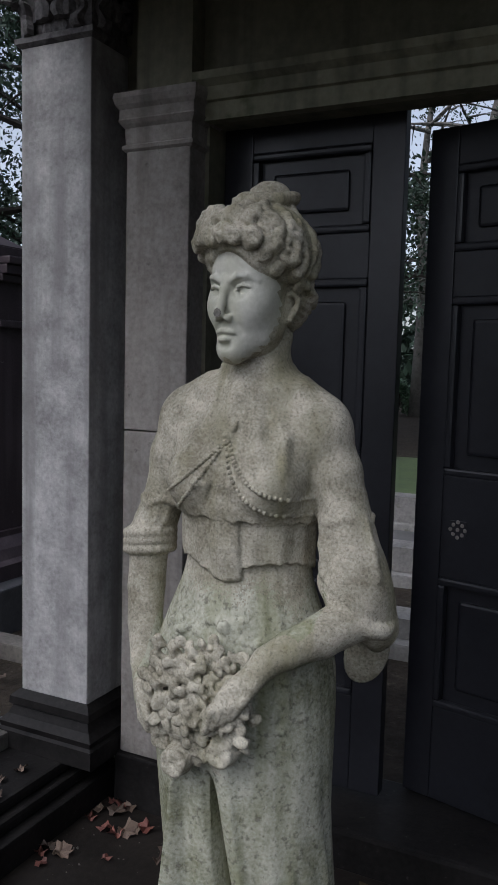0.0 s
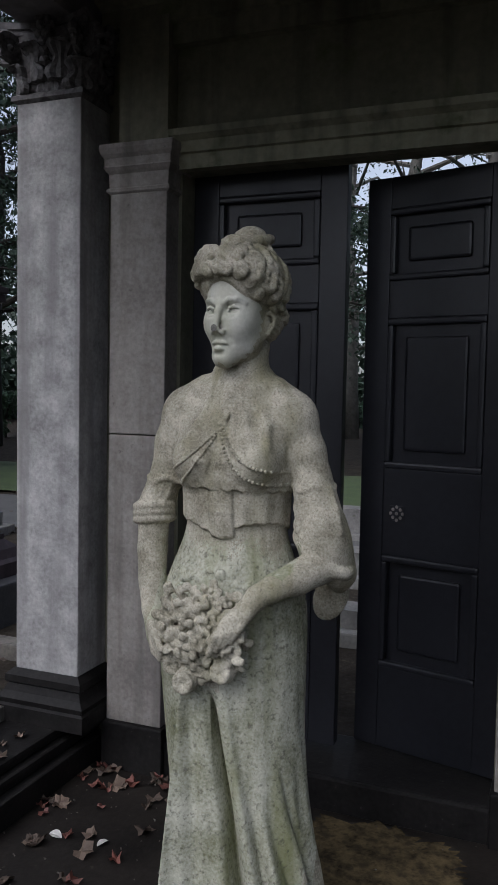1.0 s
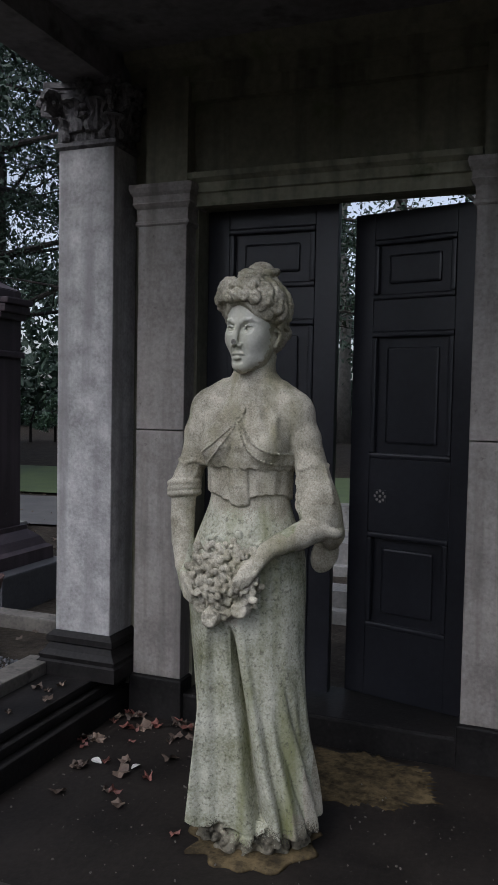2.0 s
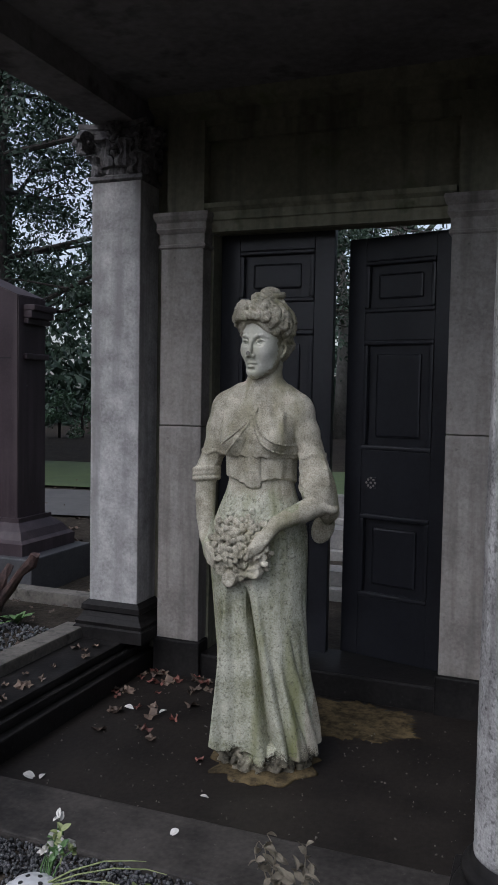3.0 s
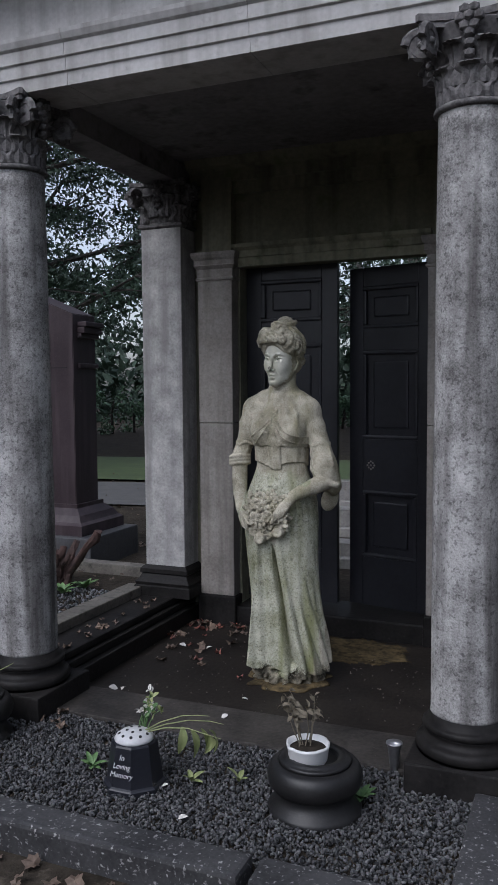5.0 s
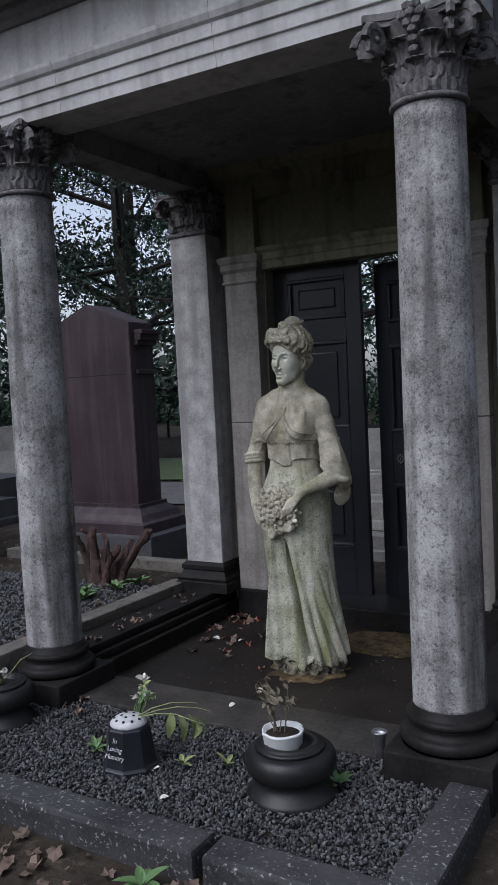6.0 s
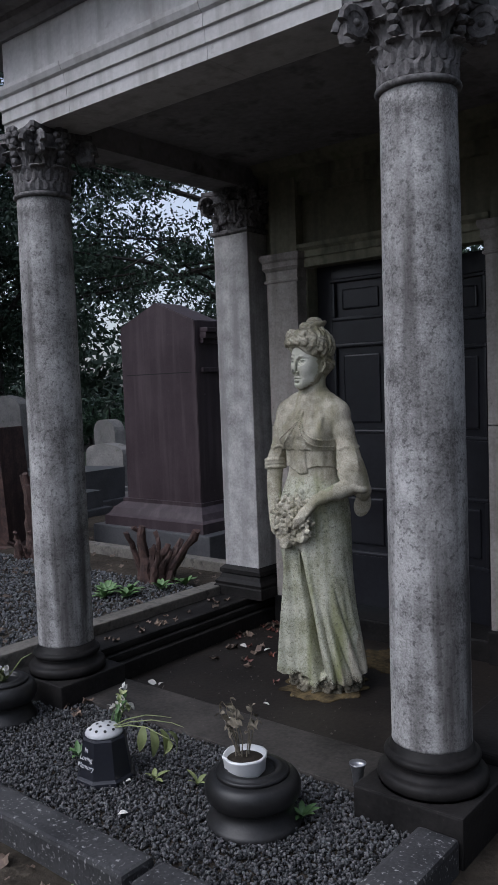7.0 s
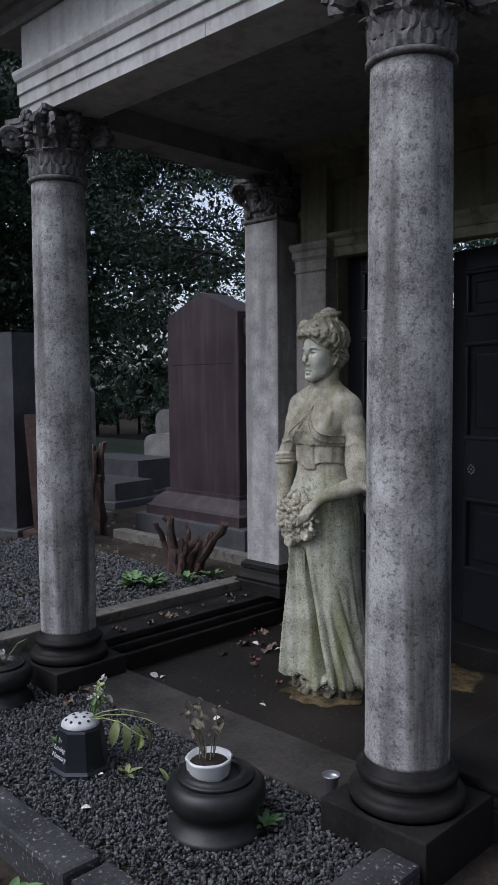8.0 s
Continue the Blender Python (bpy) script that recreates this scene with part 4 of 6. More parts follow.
    for i in range(130):
        a = rnd.uniform(0, 2 * math.pi)
        body.ball((0.02 + 0.165 * math.cos(a), 0.145 * math.sin(a), rnd.uniform(0.004, 0.060)), (rnd.uniform(0.008, 0.024), rnd.uniform(0.008, 0.024), rnd.uniform(0.006, 0.018)), 0.004, (rnd.uniform(0, 90), rnd.uniform(0, 90), 0), carve=i % 4 == 0)
    v1, f1 = body.skin()

    # ---- head, in its own turned space; the eye line is at z = 0 ----
    hd = Clay((-0.130, -0.140, -0.135), (0.130, 0.150, 0.215), 0.0016)
    hd.ball((0, 0.020, 0.045), (0.070, 0.088, 0.088), 0.01)
    hd.ball((0, -0.026, 0.040), (0.056, 0.058, 0.052), 0.03)
    hd.ball((0, -0.020, -0.026), (0.059, 0.066, 0.084), 0.03)
    hd.ball((0, -0.054, -0.072), (0.026, 0.034, 0.030), 0.03)
    hd.ball((0, -0.072, -0.102), (0.016, 0.016, 0.014), 0.025)
    for g in (-1, 1):
        hd.limb([(g * 0.052, 0.012, -0.044), (g * 0.033, -0.024, -0.076), (g * 0.008, -0.068, -0.102)], [0.009, 0.009, 0.009], 0.035)
        hd.ball((g * 0.034, -0.053, -0.026), (0.022, 0.024, 0.024), 0.035)
        hd.ball((g * 0.0310, -0.0960, 0.0010), (0.0215, 0.0255, 0.0165), 0.007, (0, 0, g * 20), carve=True)
        hd.ball((g * 0.0310, -0.0610, 0.0), (0.0165, 0.0150, 0.0150), 0.001)
        hd.limb([(g * 0.0155, -0.0770, -0.0010), (g * 0.022, -0.0790, 0.0065), (g * 0.031, -0.0785, 0.0092), (g * 0.040, -0.0735, 0.0065), (g * 0.0480, -0.0650, -0.0020)], [0.0020, 0.0030, 0.0034, 0.0032, 0.0024], 0.0015)
        hd.limb([(g * 0.0155, -0.0765, -0.0020), (g * 0.023, -0.0775, -0.0085), (g * 0.032, -0.0765, -0.0100), (g * 0.041, -0.0710, -0.0075), (g * 0.0475, -0.0645, -0.0025)], [0.0016, 0.0020, 0.0022, 0.0020, 0.0016], 0.004)
        hd.ball((g * 0.0310, -0.0792, 0.0010), (0.0042, 0.0040, 0.0042), 0.001, carve=True)
        hd.limb([(g * 0.018, -0.0795, 0.0032), (g * 0.031, -0.0785, 0.0058), (g * 0.044, -0.0705, 0.0022)], [0.0012, 0.0016, 0.0012], 0.001, carve=True)
        hd.limb([(g * 0.010, -0.0860, 0.0170), (g * 0.024, -0.0850, 0.0245), (g * 0.038, -0.0760, 0.0245), (g * 0.051, -0.0600, 0.0160)], [0.0030, 0.0030, 0.0028, 0.0020], 0.008)
        hd.ball((g * 0.0120, -0.0930, -0.0460), (0.0068, 0.0095, 0.0068), 0.005)
        hd.ball((g * 0.0062, -0.1010, -0.0535), (0.0036, 0.0060, 0.0030), 0.003, carve=True)
        hd.limb([(g * 0.019, -0.0900, -0.0480), (g * 0.026, -0.0840, -0.0600), (g * 0.030, -0.0770, -0.0720)], [0.0012, 0.0016, 0.0012], 0.008, carve=True)
    hd.limb([(0, -0.0850, 0.020), (0, -0.0910, 0.002), (0, -0.1000, -0.022), (0, -0.1050, -0.0380)], [0.0062, 0.0060, 0.0072, 0.0092], 0.008)
    hd.ball((0.001, -0.1185, -0.0360), (0.0095, 0.0085, 0.0120), 0.002, carve=True)
    hd.limb([(0, -0.0965, -0.0560), (0, -0.0950, -0.0640)], [0.0022, 0.0022], 0.005, carve=True)
    for g in (-1, 1):
        hd.ball((g * 0.0080, -0.0885, -0.0690), (0.0125, 0.0095, 0.0060), 0.003, (0, g * 14, g * 22))
    hd.ball((0, -0.0890, -0.0830), (0.0140, 0.0112, 0.0078), 0.003)
    hd.limb([(-0.021, -0.0840, -0.0765), (-0.010, -0.0955, -0.0745), (0, -0.0978, -0.0758), (0.010, -0.0955, -0.0745), (0.021, -0.0840, -0.0765)], [0.0012, 0.0018, 0.0020, 0.0018, 0.0012], 0.002, carve=True)
    hd.ball((0, -0.0930, -0.0925), (0.013, 0.005, 0.004), 0.010, carve=True)
    hd.limb([(0, 0.006, -0.03), (0.0, 0.012, -0.135)], [0.040, 0.043], 0.022)
    for g in (-1, 1):
        hd.limb([(g * 0.058, 0.004, -0.052), (g * 0.064, 0.010, -0.050), (g * 0.072, 0.020, -0.032), (g * 0.075, 0.024, -0.016), (g * 0.070, 0.018, -0.004), (g * 0.062, 0.008, -0.006)], [0.0075, 0.0065, 0.0050, 0.0050, 0.0050, 0.0040], 0.003)
        hd.ball((g * 0.058, 0.014, -0.026), (0.008, 0.014, 0.020), 0.005)
    # hair: a full mass swept up from the face to a coil on the crown
    hair = Clay(hd.lo, hd.lo + hd.h * (hd.n - 1.5), hd.h)
    hair.ball((0, 0.014, 0.072), (0.099, 0.104, 0.084), 0.01)
    hair.ball((0, 0.056, -0.002), (0.078, 0.056, 0.078), 0.03)
    hair.limb([(0.0, 0.060, -0.05), (0.004, 0.058, -0.10), (0.008, 0.050, -0.128)], [0.026, 0.014, 0.010], 0.02)
    hair.ball((0, -0.120, -0.024), (0.074, 0.100, 0.098), 0.006, carve=True)
    crown = Vector((0.0, 0.044, 0.150))
    for i in range(34):
        az = radians(-158 + 316 * i / 33)
        c, s = math.cos(az), math.sin(az)
        low = 0.084 if abs(az) < 0.9 else (0.084 - 0.075 * min(1.0, (abs(az) - 0.9) / 0.8) - 0.05 * max(0.0, (abs(az) - 1.75) / 1.0))
        st = Vector((0.097 * s, 0.016 - 0.100 * c, low))
        if abs(az) > 1.3:
            st.x *= 0.90
        path, rad = [], []
        ph = rnd.uniform(0, 6.28)
        for k in range(10):
            u = k / 9
            p = st.lerp(crown, u)
            d = Vector((p.x / 0.100, (p.y - 0.014) / 0.106, (p.z - 0.060) / 0.094))
            lift = 1.0 / max(d.length, 0.3)
            p = Vector((p.x * lift, 0.014 + (p.y - 0.014) * lift, 0.060 + (p.z - 0.060) * lift)) if p.z > 0.03 else p
            wave = 0.0065 * math.sin(u * 10.5 + ph) * math.sin(math.pi * min(1, u * 1.15))
            p += Vector((c * wave, s * wave, 0.5 * wave))
            path.append(tuple(p))
            rad.append((0.0085 + 0.0035 * math.sin(u * 9 + 2 * ph)) * (1 - 0.35 * u))
        hair.limb(path, rad, 0.0035)
    # loose curls piled over the brow and along the temples
    for px, py, pz, pr in ((-0.088, -0.030, 0.078, 0.023), (-0.070, -0.062, 0.092, 0.025), (-0.046, -0.080, 0.096, 0.024), (-0.020, -0.090, 0.092, 0.019), (0.004, -0.094, 0.096, 0.019), (0.028, -0.088, 0.090, 0.018),
                           (0.052, -0.074, 0.086, 0.020), (0.072, -0.050, 0.076, 0.019), (0.084, -0.022, 0.056, 0.018), (-0.092, -0.002, 0.060, 0.020), (-0.058, -0.058, 0.124, 0.026), (-0.028, -0.068, 0.126, 0.026),
                           (0.006, -0.070, 0.124, 0.022), (0.036, -0.062, 0.120, 0.022), (0.062, -0.042, 0.112, 0.020), (0.082, -0.010, 0.092, 0.020), (0.080, 0.004, 0.030, 0.015), (0.076, 0.022, 0.012, 0.014),
                           (-0.084, 0.008, 0.024, 0.016), (0.046, -0.076, 0.076, 0.012), (0.062, -0.058, 0.060, 0.013), (0.070, -0.034, 0.038, 0.013)):
        n = Vector((px, py - 0.014, pz - 0.060)).normalized()
        tw = n.orthogonal().normalized()
        bi = n.cross(tw)
        a0 = rnd.uniform(0, 6.28)
        hair.ball((px - n.x * 0.006, py - n.y * 0.006, pz - n.z * 0.006), pr * 0.82, 0.004)
        spiral = []
        for k in range(13):
            a = a0 + k * 0.62
            q = pr * (0.78 - 0.045 * k)
            spiral.append(tuple(Vector((px, py, pz)) + tw * q * math.cos(a) + bi * q * math.sin(a) + n * (pr * 0.18 + 0.0004 * k)))
        hair.limb(spiral, [pr * 0.34] * 13, 0.006)
        if pr > 0.018:
            hair.ball(tuple(Vector((px, py, pz)) + n * pr * 0.9), pr * 0.16, 0.006, carve=True)
    hair.ball((0.0, 0.040, 0.160), (0.050, 0.048, 0.024), 0.006)
    hair.ball((0.0, 0.042, 0.178), (0.037, 0.036, 0.020), 0.004)
    hair.ball((-0.038, 0.012, 0.160), (0.022, 0.022, 0.017), 0.004)
    ring = [(0.047 * math.cos(a), 0.041 + 0.045 * math.sin(a), 0.165 + 0.004 * math.sin(2 * a)) for a in [i / 24 * 2 * math.pi for i in range(25)]]
    hair.limb(ring, [0.010] * 25, 0.003)
    s_, (x, y, z) = hair.sub(hair.lo + 1e-6, hair.lo + hair.h * (hair.n - 1.5))
    wob = np.sin(38 * x + 3) * np.sin(33 * y + 1) + np.sin(45 * z + 20 * x)
    hair.d[s_] -= (0.0009 * np.sin(300 * (z + 0.4 * y) + 140 * x + 2.5 * wob)).astype(np.float32)
    own = hair.d < hd.d
    k = 0.003
    hh = np.maximum(k - np.abs(hd.d - hair.d), 0) / k
    hd.d = np.minimum(hd.d, hair.d) - hh * hh * k / 4
    v2, f2 = hd.skin()
    # clean rubbed marble on the face, a dark break at the nose tip, lichen elsewhere
    mid = v2[f2].mean(1)
    at = np.clip(((mid - np.array(hd.lo)) / hd.h).round().astype(int), 0, np.array(own.shape) - 1)
    edge = 0.08 * np.sin(mid[:, 0] * 190 + 2 * np.sin(mid[:, 2] * 120)) * np.sin(mid[:, 2] * 160 + mid[:, 1] * 90)
    clean = (~own[at[:, 0], at[:, 1], at[:, 2]]) & (((mid[:, 0] + 0.005) / 0.098) ** 2 + ((mid[:, 1] + 0.085) / 0.096) ** 2 + ((mid[:, 2] + 0.010) / 0.112) ** 2 + 2.2 * edge < 1)
    chip = ((mid - np.array((0.001, -0.1110, -0.0370))) ** 2).sum(1) ** 0.5 + edge * 0.008 < 0.0076
    slot = np.where(chip, 2, np.where(clean, 1, 0))
    nod, yaw = radians(3), radians(-12)
    v2 = np.stack([v2[:, 0], v2[:, 1] * math.cos(nod) - v2[:, 2] * math.sin(nod), v2[:, 1] * math.sin(nod) + v2[:, 2] * math.cos(nod)], 1)
    v2 = np.stack([v2[:, 0] * math.cos(yaw) - v2[:, 1] * math.sin(yaw) - 0.002, v2[:, 0] * math.sin(yaw) + v2[:, 1] * math.cos(yaw) - 0.022, v2[:, 2] + 1.505], 1)
    # round beads of the strings, carved on the dress
    ball = bmesh.new()
    bmesh.ops.create_icosphere(ball, subdivisions=2, radius=1)
    bv = np.array([q.co[:] for q in ball.verts])
    bf = np.array([[q.index for q in t.verts] for t in ball.faces])
    ball.free()
    v3 = np.concatenate([bv * r * 0.82 + np.array((c[0], c[1] - 0.001, c[2])) for c, r in beads])
    v = np.concatenate([v1, v2, v3]) + np.array([SX, SY, 0])
    off = len(v1) + len(v2)
    f3 = np.concatenate([bf + off + i * len(bv) for i in range(len(beads))])
    me = bpy.data.meshes.new("statue")
    me.from_pydata(v.tolist(), [], f1.tolist() + (f2 + len(v1)).tolist() + f3.tolist())
    for m in (M_statue, M_face, M_chip, M_rock, M_skirt):
        me.materials.append(m)
    m1 = v1[f1].mean(1)
    zed = m1[:, 2] + np.random.default_rng(6).normal(0, 0.012, len(f1)) + 0.03 * np.sin(m1[:, 0] * 40) * np.sin(m1[:, 1] * 37 + 1)
    skirt = (zed < 0.98) & (np.hypot(m1[:, 0] + 0.012, m1[:, 1] + 0.012) < 0.215) & ~((m1[:, 1] < -0.150) & (m1[:, 2] > 0.66)) & ~((np.abs(m1[:, 0]) > 0.17) & (m1[:, 2] > 0.8))
    me.polygons.foreach_set("material_index", np.concatenate([np.where(zed < 0.062, 3, np.where(skirt, 4, 0)), slot, np.zeros(len(f3), int)]).astype(np.int32))
    me.polygons.foreach_set("use_smooth", np.ones(len(me.polygons), bool))
    me.update()
    ob = new("statue", me)
    sm = ob.modifiers.new("smooth", "SMOOTH")
    sm.factor, sm.iterations = 0.35, 1
    return tagged(ob, "weathered pale marble statue of a robed woman holding flowers", "statue")


statue()
# the thin mortar bed on which it stands
bm = lathe([(0.195, 0.001), (0.185, 0.007), (0.15, 0.010)], 90, -0.62, 1.325, 0.07)
tagged(part("mortar_bed", bm, M_patch, smooth=True), "thin crumbling ochre mortar bed under the statue", "mortar bed")


# ---- the grave bed in front ----
def kerb_stone(x0, x1, y0, y1, z1, label):
    o = part("kerb_stone", boxed(x0, x1, y0, y1, -0.14, z1, 0.014, 0.005), M_kerb)
    return tagged(o, label, "kerb", "kerb stones of the grave bed")


kerb_stone(-2.6, -1.30, -0.33, -0.205, 0.075, "grey speckled granite kerb stone of the grave")
kerb_stone(-1.296, -0.172, -0.33, -0.205, 0.075, "grey speckled granite kerb stone with a broken end")
kerb_stone(-0.145, 0.50, -0.325, -0.20, 0.07, "grey speckled granite kerb stone beside a crack")
kerb_stone(0.36, 0.49, -0.195, 0.37, 0.075, "grey granite side kerb stone of the grave")


def pebbles(name, x0, x1, y0, y1, z, count, lo, hi, label, seed, mat_):
    """Loose stones over a bed, each one a rough little polyhedron."""
    r = np.random.RandomState(seed)
    b = bmesh.new()
    bmesh.ops.create_icosphere(b, subdivisions=1, radius=1)
    vv = np.array([v.co[:] for v in b.verts])
    ff = np.array([[v.index for v in f.verts] for f in b.faces])
    b.free()
    k = len(vv)
    c = np.stack([r.uniform(x0, x1, count), r.uniform(y0, y1, count), z + r.uniform(-0.006, 0.012, count)], 1)
    s = r.uniform(lo, hi, (count, 1, 1)) * r.uniform(0.55, 1.15, (count, 1, 3))
    jit = 1 + r.uniform(-0.22, 0.22, (count, k, 1))
    ang = r.uniform(0, 6.283, count)
    v = vv[None] * jit * s
    ca, sa = np.cos(ang)[:, None], np.sin(ang)[:, None]
    x, y = v[..., 0] * ca - v[..., 1] * sa, v[..., 0] * sa + v[..., 1] * ca
    v = np.stack([x, y, v[..., 2] + 0.35 * x * np.sin(ang * 3)[:, None]], -1) + c[:, None]
    f = (ff[None] + (np.arange(count) * k)[:, None, None]).reshape(-1, 3)
    me = bpy.data.meshes.new(name)
    me.from_pydata(v.reshape(-1, 3).tolist(), [], f.tolist())
    me.materials.append(mat_)
    return tagged(new(name, me), label, "gravel", kind="stuff")


def island_stone(name, lo, hi):
    """Stone whose shade changes from pebble to pebble."""
    m = bpy.data.materials.new(name)
    m.use_nodes = True
    n, l = m.node_tree.nodes, m.node_tree.links
    g = n.new("ShaderNodeNewGeometry")
    r = n.new("ShaderNodeValToRGB")
    r.color_ramp.elements[0].color, r.color_ramp.elements[1].color = (*lo, 1), (*hi, 1)
    r.color_ramp.elements[0].position, r.color_ramp.elements[1].position = 0.1, 1.0
    l.new(g.outputs["Random Per Island"], r.inputs[0])
    t = n.new("ShaderNodeTexNoise")
    t.inputs["Scale"].default_value = 150
    x = n.new("ShaderNodeMix")
    x.data_type, x.blend_type = "RGBA", "MULTIPLY"
    x.inputs["Factor"].default_value = 0.6
    l.new(r.outputs[0], x.inputs["A"])
    l.new(t.outputs["Color"], x.inputs["B"])
    l.new(x.outputs["Result"], n["Principled BSDF"].inputs["Base Color"])
    n["Principled BSDF"].inputs["Roughness"].default_value = 0.6
    return m


M_pebble = island_stone("loose_grey_gravel", (0.016, 0.0165, 0.018), (0.17, 0.17, 0.175))
M_pebble2 = island_stone("loose_blue_gravel", (0.04, 0.042, 0.046), (0.20, 0.205, 0.215))
tagged(part("gravel_bed", boxed(-2.6, 0.36, -0.2, 0.5, -0.1, 0.018), M_soil), "dark soil under the loose gravel", "soil", kind="structure")
pebbles("gravel", -2.5, 0.355, -0.20, 0.50, 0.024, 30000, 0.0040, 0.0085, "loose dark grey gravel filling the grave bed", 3, M_pebble)


def round_urn(x, y, r, label):
    o = thing("grave_urn", (x, y, 0.012), label, "urn", "black stone flower urns")
    k = r / 0.15
    prof = [(0.14, 0), (0.15, 0.012), (0.15, 0.03)]
    for i in range(8):
        u = i / 7
        prof.append((0.145 - 0.024 * math.sin(u * math.pi * 0.62), 0.034 + 0.05 * u))
    for i in range(11):
        a = -math.pi / 2 + math.pi * i / 10
        prof.append((0.123 + 0.03 * math.cos(a), 0.130 + 0.042 * math.sin(a)))
    prof += [(0.118, 0.1735), (0.072, 0.1735)]
    piece("body", lathe([(a * k, b) for a, b in prof], 64), M_black, o, smooth=True)
    rim = [(0.117, 0.173), (0.117, 0.183), (0.112, 0.186), (0.100, 0.187), (0.098, 0.192), (0.080, 0.192), (0.074, 0.186), (0.072, 0.173)]
    piece("rim", lathe([(a * k, b) for a, b in rim], 64), M_black, o, smooth=True)
    return o


round_urn(-0.115, 0.175, 0.150, "black polished stone urn with a moulded rim")
round_urn(-1.50, 0.195, 0.138, "black polished stone urn with dead flowers in it")

# white pot in the urn, with a withered plant
pot = thing("plant_pot", (-0.135, 0.165, 0.175), "white plastic plant pot set in the black urn", "pot")
piece("pot", lathe([(0.05, 0), (0.064, 0.02), (0.068, 0.056), (0.071, 0.06), (0.071, 0.067), (0.065, 0.068), (0.06, 0.05)], 28, wob=0.006), M_white, pot, smooth=True)
piece("soil", lathe([(0.06, 0.047), (0.059, 0.051), (0.02, 0.056)], 20), M_soil, pot)
rnd = random.Random(11)


def twig(owner, base, tip, r, mat_, name="stem", sag=0.02):
    b, t = Vector(base), Vector(tip)
    pts = [b.lerp(t, u) + Vector((rnd.uniform(-1, 1) * 0.006, rnd.uniform(-1, 1) * 0.006, sag * math.sin(u * math.pi))) for u in (0, 0.3, 0.6, 0.85, 1)]
    return piece(name, tube(pts, [r, r * 0.9, r * 0.75, r * 0.55, r * 0.3], 6), mat_, owner), pts


dead = thing("withered_plant", (-0.145, 0.17, 0.235), "withered grey-brown plant growing from the white pot", "plant")
for i in range(11):
    a = rnd.uniform(0, 6.28)
    q = rnd.uniform(0.02, 0.055)
    tip = (q * 1.5 * math.cos(a), q * 1.5 * math.sin(a), rnd.uniform(0.09, 0.17))
    st, pts = twig(dead, (0.02 * math.cos(a), 0.02 * math.sin(a), 0), tip, 0.0022, M_dry)
    lb = bmesh.new()
    for k in range(5):
        p = pts[2 + k % 3]
        m = Matrix.Translation(p) @ pose(0, 0, 0, rnd.uniform(-60, 60), rnd.uniform(-60, 60), rnd.uniform(0, 360))
        leaf_mesh(lb, m, rnd.uniform(0.018, 0.034), 0.015, 0.3)
    tagged(piece("foliage", lb, M_dry, dead), kind="stuff")

# memorial vase
vase = thing("memorial_vase", (-0.735, 0.10, 0.016), "black octagonal plastic memorial vase with a pierced grey lid", "vase")


def octagon(profile, bm=None):
    bm = bm or bmesh.new()
    rings = []
    for r, z in profile:
        rings.append([bm.verts.new((r * math.cos(radians(22.5 + 45 * i)), r * math.sin(radians(22.5 + 45 * i)), z)) for i in range(8)])
    for a, b in zip(rings, rings[1:]):
        for i in range(8):
            bm.faces.new((a[i], a[(i + 1) % 8], b[(i + 1) % 8], b[i]))
    bm.faces.new(rings[0][::-1])
    bm.faces.new(rings[-1])
    return bm


M_vase = material("black_plastic", (0.010, 0.011, 0.016), (0.02, 0.021, 0.028), 0.38, 60, 6, 0.05, (0.05, 0.05, 0.055), 50, 0.74)
piece("body", octagon([(0.108, 0), (0.108, 0.026), (0.104, 0.03), (0.097, 0.034), (0.079, 0.162), (0.075, 0.168), (0.066, 0.17)]), M_vase, vase)
lid = piece("lid", lathe([(0.066, 0.169), (0.068, 0.174), (0.062, 0.184), (0.048, 0.194), (0.028, 0.2), (0.006, 0.202)], 40), M_silver, vase, "domed grey lid with round holes", smooth=True)
for i in range(15):
    ring = 0 if i < 5 else 1
    a = (i if ring == 0 else i - 5) * (72 if ring == 0 else 36)
    q, zz, tilt = ((0.024, 0.2005, 10) if ring == 0 else (0.050, 0.1925, 33))
    h = piece("hole", lathe([(0.0055, 0), (0.0055, 0.0016)], 12), M_hole, lid)
    h.matrix_basis = pose(0, 0, 0, 0, 0, a) @ pose(q, 0, zz, 0, tilt, 0)
for word, z, s in (("In", 0.128, 0.026), ("Loving", 0.100, 0.025), ("Memory", 0.072, 0.025)):
    cu = bpy.data.curves.new("lettering", "FONT")
    cu.body, cu.size, cu.align_x, cu.extrude, cu.shear = word, s, "CENTER", 0.0004, 0.25
    cu.materials.append(M_letter)
    o = new("lettering", cu)
    o.parent = vase
    o.matrix_basis = pose(0, -0.0918 * (1 - 0) * (0.104 - (z - 0.034) * 0.14) / 0.104 - 0.0048, z, 82, 0, 0)

